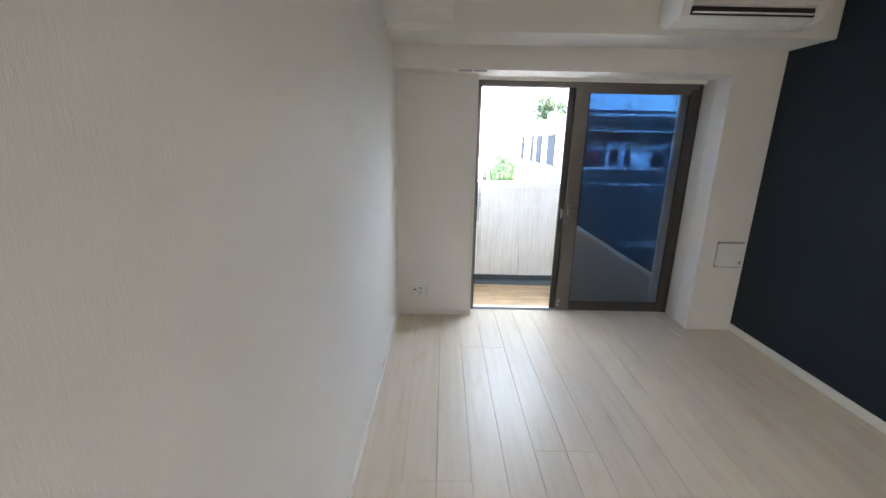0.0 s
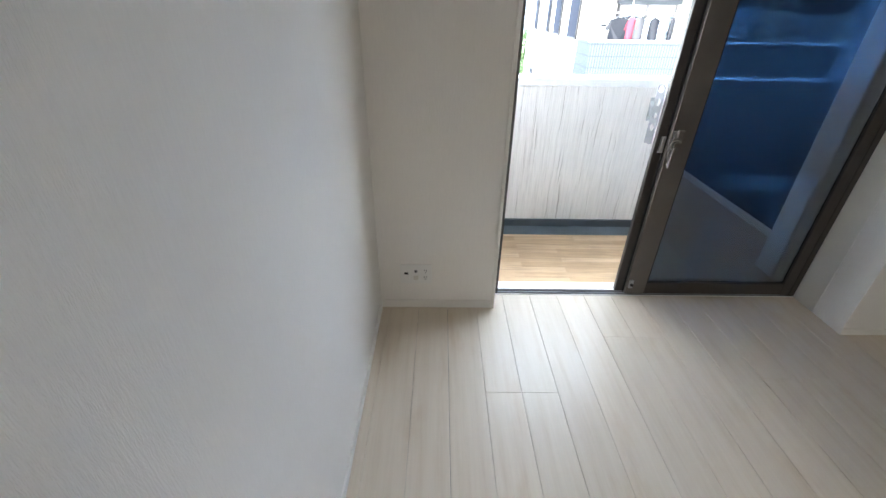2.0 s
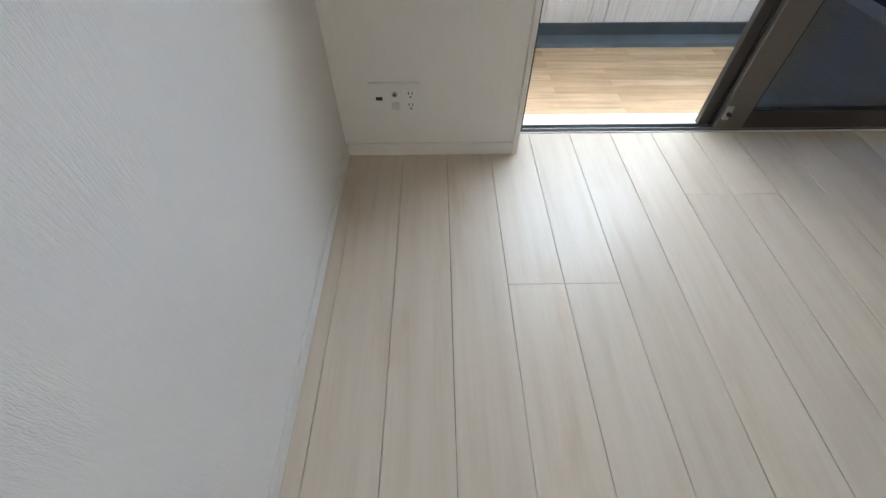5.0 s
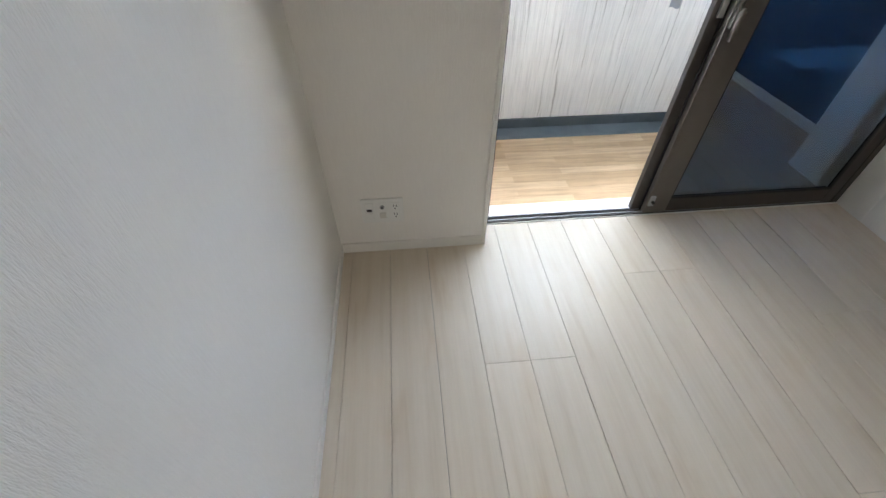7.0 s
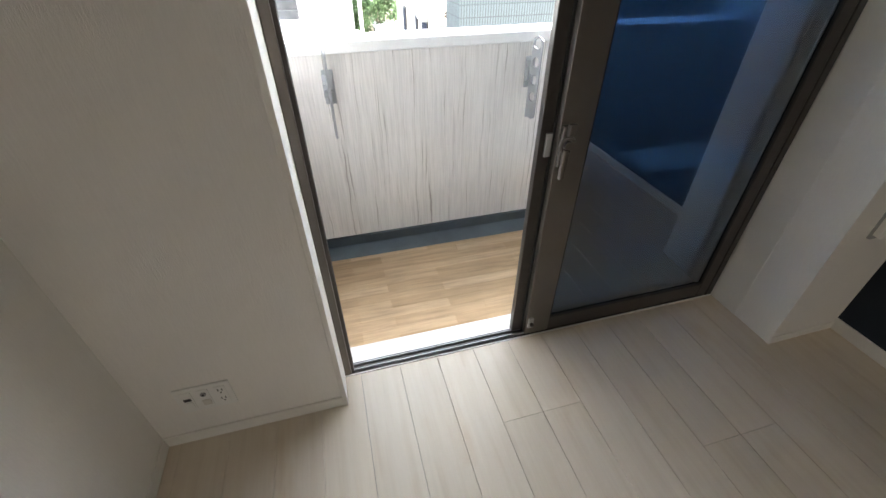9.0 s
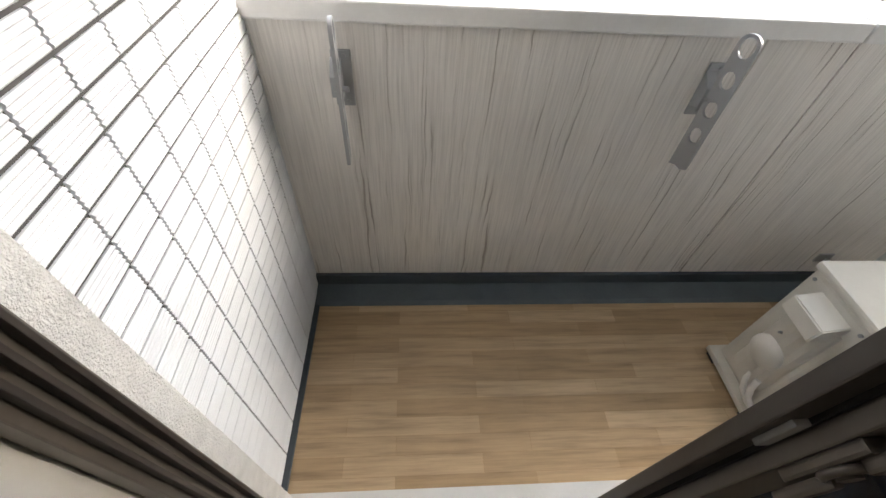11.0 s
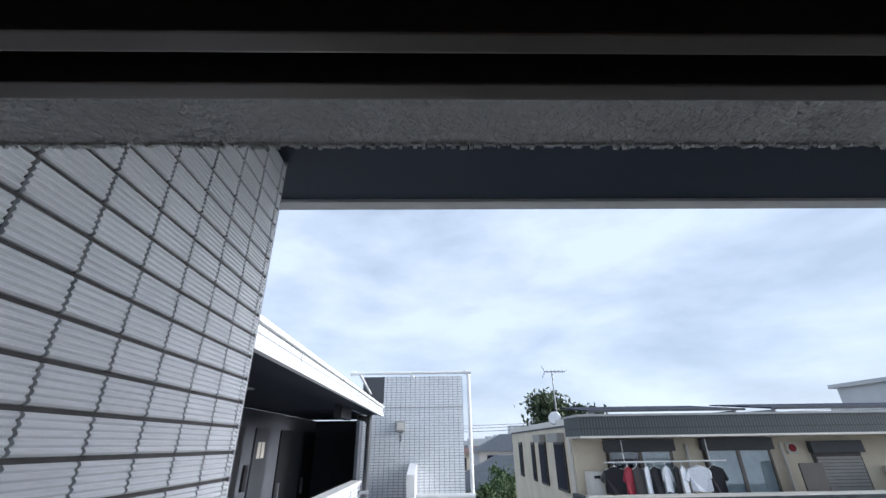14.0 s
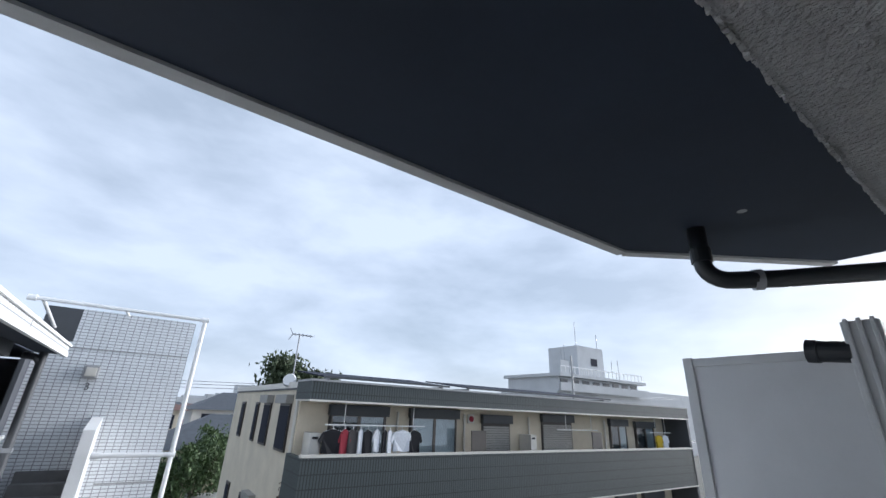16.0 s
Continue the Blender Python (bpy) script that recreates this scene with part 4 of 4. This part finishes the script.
for k, top in enumerate((0.915, -1.935, -4.785)):
    g = part("balcony_parapet", block(NX0, NX1, NY, NY + 0.12, top - 1.46, top), RIBGREY, house, "charcoal ribbed balcony front")
    part("parapet_return", block(NX0, NX0 + 0.12, NY + 0.12, NF + 0.05, top - 1.46, top), RIBGREY, g)
    part("coping", block(NX0 - 0.02, NX1 + 0.02, NY - 0.02, NY + 0.14, top, top + 0.06), IVORY, g, "cream coping")
    part("bottom_trim", block(NX0 - 0.015, NX1 + 0.02, NY - 0.015, NY + 0.1, top - 1.50, top - 1.46), IVORY, g)
    part("balcony_slab", block(NX0 + 0.12, NX1, NY + 0.1, NF, top - 1.36, top - 1.12), IVORY, g)
    zf = top - 1.12
    facade_window(5.30, 7.05, zf, zf + 2.32, "sash")
    facade_window(7.85, 9.65, zf, zf + 2.32, "curtain" if k == 0 else "shutter")
    facade_window(10.72, 12.02, zf, zf + 2.22, "shutter" if k == 0 else "sash")
    facade_window(13.65, 15.40, zf, zf + 2.32, "shutter")
    facade_window(17.85, 19.10, zf, zf + 2.25, "sash")
    facade_window(19.75, 21.3, zf, zf + 2.2, "sash")
    for x in (4.66, 12.45):
        cool_unit(x, zf)
    for x in (9.72, 15.70):
        part("divider", block(x, x + 0.58, NF - 0.75, NF - 0.71, zf, zf + 1.74, 0.004), DIVIDER, g, "dark balcony divider")
    for x in (7.42, 9.95, 12.95, 17.5):
        part("rain_pipe", rod((x, NF - 0.05, zf), (x, NF - 0.05, zf + 2.2), 0.04, 10), IVORY, g)
    part("end_wall", block(NX1 - 0.1, NX1 + 0.05, NY, NF, top - 1.4, top + 1.4 if k else 2.3), CHAR, g)
bell = part("alarm_bell", rod((9.95 + 0.28, NF - 0.09, 1.86), (9.95 + 0.28, NF, 1.86), 0.09, 16), CLOTHS["red"], house, "red alarm bell")
part("bell_box", block(10.10, 10.36, NF - 0.06, NF, 1.72, 2.0, 0.01), IVORY, house)
# side windows with hoods
for rows, zt, dz in ((((16.45, 17.5), (18.6, 19.5), (20.3, 20.75), (22.6, 23.2)), 2.10, 1.25), (((16.4, 17.5), (18.7, 19.6), (20.3, 20.7), (22.6, 23.2)), -0.70, 1.15), (((16.4, 17.5), (18.7, 19.6), (20.9, 21.3), (22.6, 23.2)), -3.60, 1.15)):
    for i, (ya, yb) in enumerate(rows):
        w = part("side_window", block(NX0 + 0.10, NX0 + 0.16, ya, yb, zt - dz, zt), DARKBRONZE, house)
        part("pane", block(NX0 + 0.088, NX0 + 0.099, ya + 0.06, yb - 0.06, zt - dz + 0.06, zt - 0.08), SOLAR, w)
        if i < 2:
            part("hood", block(NX0 - 0.06, NX0 + 0.15, ya - 0.06, yb + 0.06, zt - 0.02, zt + 0.22, 0.01), SHUT, w)
part("downpipe", rod((NX0 + 0.11, 15.86, GZ), (NX0 + 0.11, 15.86, 2.5), 0.045, 12), IVORY, house)
vine = bmesh.new()
rng = random.Random(3)
for i in range(260):
    z = rng.uniform(-5.6, 0.55)
    s = rng.uniform(0.03, 0.11)
    m = Matrix.Translation((NX0 + 0.08 + rng.uniform(-0.03, 0.05), 15.9 + rng.gauss(0, 0.10), z)) @ Euler((rng.random() * 3, rng.random() * 3, rng.random() * 3)).to_matrix().to_4x4()
    cuboid(vine, -s, s, -s * 0.3, s * 0.3, -0.008, 0.008, 0, m)
tagged(new("dry_vine", mesh_of("dry_vine", vine, VINE)), "dry brown vine climbing the corner downpipe", "vine", kind="stuff")

for x0, x1, y0 in ((4.95, 9.25, 15.6), (9.8, 17.7, 15.4)):
    s = thing("solar_array", "dark solar panels tilted on the flat roof", "solar panel", ((x0 + x1) / 2, y0 + 1, 2.6), "solar arrays")
    n = int((x1 - x0) / 1.05)
    for i in range(n):
        a = x0 + (x1 - x0) * i / n
        b = a + (x1 - x0) / n - 0.03
        m = Matrix.Translation((0, y0, 2.80)) @ Matrix.Rotation(radians(6), 4, "X")
        p = part("panel", block(a, b, 0, 2.6, 0, 0.035, 0, m), SOLAR, s)
        part("frame", block(a - 0.005, b + 0.005, -0.02, 0.0, -0.015, 0.045, 0, m), CHAR, p)
    for x in (x0 + 0.2, x1 - 0.2):
        part("stand", block(x, x + 0.06, y0 + 0.2, y0 + 2.3, 2.58, 2.80), STEEL, s)

ant = thing("tv_antenna", "rooftop television antenna with a small white dish", "antenna", (4.62, 17.4, 2.6))
part("mast", rod((4.62, 17.4, 2.55), (4.62, 17.4, 4.15), 0.022, 8), STEEL, ant)
part("boom", rod((4.40, 17.4, 4.12), (5.05, 17.4, 4.12), 0.018, 8), STEEL, ant)
for i in range(6):
    x = 4.42 + i * 0.12
    part("element", rod((x, 17.15, 4.12), (x, 17.65, 4.12), 0.008, 6), STEEL, ant)
for dz in (-0.14, 0.14):
    part("reflector", rod((4.40, 17.4, 4.12), (4.30, 17.4, 4.12 + dz * 1.3), 0.012, 6), STEEL, ant)
part("dish", rod((4.45, 17.05, 2.72), (4.40, 16.98, 2.74), 0.20, 20, 0.17), WHITE, ant)


# laundry
def laundry_pole(x0, x1, y, z):
    p = thing("laundry_pole", "white laundry pole on the neighbouring balcony", "laundry pole", ((x0 + x1) / 2, y, z), "laundry poles")
    part("pole", rod((x0, y, z), (x1, y, z), 0.017, 10), WHITE, p)
    for x in (x0 + 0.5, x1 - 0.4):
        part("hanger_arm", rod((x, y, z), (x, y, 2.2 if z > 0 else -0.65), 0.012, 8), WHITE, p)


def garment(x, w, h, col, y=NY + 0.45, z=1.58, sleeves=True):
    g = thing("hanging_garment", {"black": "black shirt drying on a hanger", "white": "white t-shirt drying on a hanger", "red": "red top drying on a hanger", "grey": "dark grey top drying on a hanger",
                                  "yellow": "yellow shirt drying on a hanger", "blue": "blue garment drying on a hanger"}[col], "laundry", (x, y, z), "drying laundry")
    rg = random.Random(int(x * 1000))
    half = w / 2
    out = [(-half * 0.25, -0.06), (half * 0.25, -0.06), (half * 0.95, -0.13)]
    if sleeves:
        out += [(half * 1.45, -0.34), (half * 1.15, -0.40), (half * 0.92, -0.28)]
    out += [(half * 0.93, -h), (half * 0.3, -h - 0.02), (-half * 0.4, -h + 0.015), (-half * 0.95, -h)]
    if sleeves:
        out += [(-half * 0.92, -0.28), (-half * 1.15, -0.40), (-half * 1.45, -0.34)]
    out += [(-half * 0.95, -0.13)]
    bm = prism([(x + u, z + v) for u, v in out], "y", y - 0.03, y + 0.03)
    for v in bm.verts:
        v.co.y += 0.03 * math.sin((v.co.x - x) * 22) + rg.uniform(-0.012, 0.012)
    part("cloth", bm, CLOTHS[col], g)
    part("hanger", bent([(x - half * 0.9, y, z - 0.12), (x, y, z - 0.05), (x + half * 0.9, y, z - 0.12)], 0.009, 6), WHITE, g)
    part("hook", rod((x, y, z - 0.05), (x, y, z + 0.06), 0.008, 6), WHITE, g)


laundry_pole(4.95, 7.95, NY + 0.45, 1.62)
laundry_pole(5.35, 8.0, NY + 0.55, -1.30)
laundry_pole(19.9, 21.6, NY + 0.55, 1.55)
laundry_pole(13.8, 16.2, NY + 0.55, 1.60)
for x, w, h, c, sl in ((5.18, 0.52, 0.62, "black", True), (5.50, 0.24, 0.66, "red", True), (5.73, 0.28, 0.64, "grey", False), (5.95, 0.16, 0.66, "white", False), (6.16, 0.26, 0.64, "black", False),
                       (6.42, 0.20, 0.60, "white", True), (6.66, 0.14, 0.66, "black", False), (6.82, 0.16, 0.66, "white", False), (7.20, 0.52, 0.60, "white", True), (7.62, 0.34, 0.64, "black", True)):
    garment(x, w, h, c, sleeves=sl)
garment(20.6, 0.4, 0.7, "yellow", NY + 0.55, 1.52)
garment(21.1, 0.36, 0.7, "white", NY + 0.55, 1.52)

# the house and all that is on it stand a little lower and nearer the lane
for ob in bpy.data.objects:
    if ob not in built and ob.parent is None:
        ob.location += Vector((-0.32, 0.0, -0.26))

# ---- ground, lane, fence, gardens and the distance ----
solid("ground", block(-400, 700, -60, 1500, GZ - 0.5, GZ), GROUND, "open ground between houses", "ground")
solid("road", block(-1.2, 3.45, 4.5, 40, GZ, GZ + 0.03), ASPHALT, "narrow dark asphalt lane", "road")
fence = solid("boundary_wall", prism([(3.20, 10.0), (3.34, 10.0), (3.84, 30.0), (3.70, 30.0)], "z", GZ, GZ + 1.35), BLOCKW, "concrete block boundary wall", "boundary wall")
bm = bmesh.new()
for i in range(12):
    y = 11 + i * 1.6
    x = 3.27 + (y - 10) * 0.025
    tube(bm, (x, y, GZ + 1.3), (x, y, GZ + 2.0), 0.02, 6)
solid("fence_posts", bm, CHAR, "thin dark fence posts on the wall", "fence posts")
port = thing("carport", "pale sheet-roofed carport beside the lane", "carport", (5, 31.5, GZ))
part("roof", block(4.1, 6.6, 27.5, 35.5, -3.45, -3.35, 0, None), PALEROOF, port)
for x in (4.2, 6.5):
    for y in (27.7, 31.5, 35.3):
        part("post", block(x, x + 0.1, y, y + 0.1, GZ, -3.45), CHAR, port)
part("stored_bicycles", block(4.5, 5.6, 29, 34, GZ, GZ + 1.0, 0.2), DARKDOOR, port)


def gable_house(x0, x1, y0, y1, zw, zr, wall, roof, label):
    h = thing("house", label, "house", ((x0 + x1) / 2, (y0 + y1) / 2, GZ), "neighbouring houses")
    part("wall", block(x0, x1, y0, y1, GZ, zw), wall, h)
    xm, o = (x0 + x1) / 2, 0.5
    ym = (y0 + y1) / 2
    bm = bmesh.new()
    base = [bm.verts.new(p) for p in ((x0 - o, y0 - o, zw - 0.1), (x1 + o, y0 - o, zw - 0.1), (x1 + o, y1 + o, zw - 0.1), (x0 - o, y1 + o, zw - 0.1))]
    in_ = min((x1 - x0), (y1 - y0)) * 0.4
    top = [bm.verts.new(p) for p in ((x0 + in_, ym, zr), (x1 - in_, ym, zr))]
    for q in ((base[0], base[1], top[1], top[0]), (base[2], base[3], top[0], top[1]), (base[1], base[2], top[1]), (base[3], base[0], top[0]), tuple(base[::-1])):
        bm.faces.new(q)
    part("roof", bm, roof, h)
    n = max(2, int((x1 - x0) / 2.4))
    for i in range(n):
        a = x0 + (x1 - x0) * (i + 0.3) / n
        w = part("window", block(a, a + (x1 - x0) / n * 0.45, y0 - 0.04, y0 + 0.01, zw - 1.7, zw - 0.5), CHAR, h)
        part("pane", block(a + 0.06, a + (x1 - x0) / n * 0.45 - 0.06, y0 - 0.055, y0 - 0.041, zw - 1.64, zw - 0.56), SOLAR, w)
    return h


gable_house(2.3, 11.0, 38, 46, -1.1, 0.9, CREAM, ROOFT, "house with a dark slate hip roof")
gable_house(-3.5, 4.5, 52, 60, 1.0, 2.6, CREAM, REDROOF, "house with a brown roof")
gable_house(6.0, 15.0, 60, 68, 1.0, 2.9, FARW, ROOFT, "pale far house with a slate roof")
gable_house(24.5, 33, 20, 28, 0.6, 2.2, FARW, ROOFT, "pale house beyond the apartment house")
rng = random.Random(11)
for i in range(34):
    x, y = rng.uniform(-12, 34), rng.uniform(75, 190)
    w = rng.uniform(5, 11)
    zt = rng.uniform(-2.2, 0.2)
    gable_house(x, x + w, y, y + 8, zt, zt + rng.uniform(1.0, 2.2), rng.choice((FARW, CREAM, FARW)), rng.choice((ROOFT, REDROOF, ROOFT)), "far low house on the skyline")
bm = bmesh.new()
for i in range(130):
    x, y = rng.uniform(-120, 420), rng.uniform(320, 620)
    w, h = rng.uniform(8, 26), rng.uniform(6, 15) + (12 if rng.random() > 0.9 else 0)
    cuboid(bm, x, x + w, y, y + w, GZ, GZ + h)
tagged(new("backdrop_city", mesh_of("backdrop_city", bm, FARW)), "hazy distant city blocks", "city", kind="stuff")


def leafy(name, label, cat, centre, spread, n, size, material, seed, trunk=None, group=""):
    t = thing(name, label, cat, (centre[0], centre[1], GZ), group)
    rg = random.Random(seed)
    if trunk:
        tr = bmesh.new()
        c = Vector(centre)
        tube(tr, (c.x, c.y, GZ), (c.x, c.y, c.z - spread[2] * 0.4), trunk, 9, trunk * 0.55)
        for i in range(9):
            a = rg.random() * math.tau
            tip = c + Vector((math.cos(a) * spread[0] * 0.7, math.sin(a) * spread[1] * 0.7, rg.uniform(-0.3, 0.7) * spread[2]))
            tube(tr, (c.x, c.y, c.z - spread[2] * rg.uniform(0.5, 1.2)), tip, trunk * 0.35, 6, trunk * 0.08)
        part("trunk", tr, BARK, t)
    vs, fs = [], []
    clumps = [(Vector((rg.gauss(0, 0.38), rg.gauss(0, 0.38), rg.gauss(0, 0.36))), rg.uniform(0.16, 0.38)) for _ in range(34)]
    for i in range(n):
        cc, r = rg.choice(clumps)
        p = cc + Vector((rg.gauss(0, r), rg.gauss(0, r), rg.gauss(0, r))) * 0.6
        p = Vector((p.x * spread[0], p.y * spread[1], p.z * spread[2])) + Vector(centre)
        q = Euler((rg.random() * 6, rg.random() * 6, rg.random() * 6)).to_quaternion()
        s = size * rg.uniform(0.6, 1.3)
        k = len(vs)
        vs += [p + q @ Vector(v) for v in ((-s, 0, 0), (0, -s * 0.45, s * 0.1), (s, 0, 0), (0, s * 0.45, s * 0.1))]
        fs.append((k, k + 1, k + 2, k + 3))
    me = bpy.data.meshes.new("crown")
    me.from_pydata([v - t.location for v in vs], [], fs)
    me.materials.append(material)
    cr = new("crown", me)
    cr.parent = t
    return t


leafy("tree", "bushy dark green tree behind the apartment house", "tree", (6.75, 26.5, 2.45), (1.8, 1.5, 1.25), 38000, 0.14, LEAFD, 2, 0.16)
for i, (x, y, z, s) in enumerate(((4.4, 34.5, -2.0, 1.7), (6.6, 36.6, -1.9, 1.8), (3.0, 36.2, -2.9, 1.5), (5.2, 37.0, -1.2, 1.5), (7.6, 36.2, -3.2, 1.6), (3.2, 32.6, -4.9, 0.9))):
    leafy("garden_bush", "leafy green garden bush", "bush", (x, y, z), (s, s * 0.8, s), 3200, 0.13, LEAF, 20 + i, 0.09, "garden bushes")

# far apartment block with rooftop structures
far = thing("far_apartment_block", "pale apartment block far off with rooftop masts", "apartment block", (60, 62, GZ))
part("main_body", block(60.5, 100, 60, 76, GZ, 8.6), FARW, far)
part("upper_floor", block(61, 88, 60, 74, 8.6, 11.4), FARW, far)
part("roof_edge", block(60.5, 90, 59, 75, 11.4, 12.0), FARW, far)
part("lift_house", block(70, 79, 62, 70, 12.1, 18.6), FARW, far)
part("chimney", block(62, 64.5, 60, 62, 12.0, 14.6), FARW, far)
part("low_wing", block(88, 118, 62, 76, GZ, 10.4), FARW, far)
part("balcony_front", block(60, 90, 58.6, 58.9, 8.7, 10.2), FARW, far)
for i in range(8):
    part("window", block(61.5 + i * 3.4, 63.7 + i * 3.4, 59.9, 60.02, 9.0, 11.0), CHAR, far)
    part("window", block(61.5 + i * 3.4, 63.7 + i * 3.4, 59.9, 60.02, 5.4, 7.4), CHAR, far)
for i in range(21):
    part("rail_post", block(61 + i * 1.4, 61.12 + i * 1.4, 59.2, 59.32, 12.1, 13.4), WHITE, far)
part("rail", block(61, 89.2, 59.2, 59.32, 13.3, 13.45), WHITE, far)
for x, h in ((66, 17.5), (67, 18.5), (78.5, 22.0), (71, 24.0), (86, 17.0), (83.5, 16.5)):
    part("mast", rod((x, 63, 12), (x, 63, h), 0.07, 6), STEEL, far)
part("lift_window", block(74.5, 76.6, 61.9, 62.02, 14.6, 16.2), SOLAR, far)
far.location += Vector((6.0, 0.0, -2.2))
wires = thing("power_lines", "thin power lines across the distance", "power line", (0, 40, 1.9))
for i in range(3):
    pts = [(-30 + 140 * k / 12, 40 + 3 * i + k * 1.5, 1.4 + 0.35 * i + 0.6 * ((k - 6) / 6) ** 2 + k * 0.42) for k in range(13)]
    part("wire", bent(pts, 0.022, 5), BLACK, wires)
pole = thing("utility_pole", "slim utility pole beyond the partition", "utility pole", (46, 40, GZ))
part("pole", rod((46, 40, GZ), (46, 40, 9.3), 0.22, 10, 0.12), GREYP, pole)

# ---- small pieces last: floor boards and wall tiles ----
lines = [-0.226 + 0.1625 * k for k in range(-2, 18)]
ends = {-1: 2.295, 0: 1.9, 1: 3.16, 2: 2.10, 3: 3.523, 4: 2.665, 5: 3.25, 6: 2.40, 7: 3.0, 8: 2.2}
shared = {}
for k, a in enumerate(lines):
    b = a + 0.1625
    lo, hi = max(a, XW), min(b, XE)
    if hi - lo < 0.01:
        continue
    joint = ends[(k - 2) // 2]
    cuts = [YS] + [y for y in sorted(joint - 1.9 * j for j in range(-1, 4)) if YS + 0.05 < y < 3.86] + [3.88]
    for y0, y1 in zip(cuts, cuts[1:]):
        key = (round(hi - lo, 4), round(y1 - y0, 4))
        if key not in shared:
            w, l = key
            bmb = bmesh.new()
            g = 0.0007
            pr = [(g, -0.012), (g, -0.0009), (g + 0.0007, 0.0), (w - g - 0.0007, 0.0), (w - g, -0.0009), (w - g, -0.012)]
            v0 = [bmb.verts.new((x, g, z)) for x, z in pr]
            v1 = [bmb.verts.new((x, l - g, z)) for x, z in pr]
            for i in range(5):
                bmb.faces.new((v0[i], v0[i + 1], v1[i + 1], v1[i]))
            bmb.faces.new(v0)
            bmb.faces.new(v1[::-1])
            shared[key] = mesh_of("plank", bmb, BOARD)
        pl = new("plank", shared[key])
        pl.location = (lo, y0, 0)
        pl.parent = floor
tiles = {}
rest = bmesh.new()
for w, y, z in spots:
    if -0.1 < z < 1.98:
        if w not in tiles:
            tiles[w] = mesh_of("tile", rib_tile(w, TH, 0.0070), RIBTILE)
        tl = new("tile", tiles[w])
        tl.location = (XT - 0.0075, y, z)
        tl.parent = tilewall
    else:
        one = rib_tile(w, TH, 0.0070)
        bmesh.ops.translate(one, vec=(XT - 0.0075, y, z), verts=one.verts[:])
        tmpm = bpy.data.meshes.new("tmp")
        one.to_mesh(tmpm)
        one.free()
        rest.from_mesh(tmpm)
        bpy.data.meshes.remove(tmpm)
hi_tiles = part("tile_field", rest, RIBTILE, tilewall)
hi_tiles["kind"] = "stuff"
bm = block(-0.34, XT - 0.001, YT - 0.006, YT + 0.004, -3.0, 2.62)
solid("wall_end_tiles", bm, WTILE, "white tiled end of the side wall", "wall")
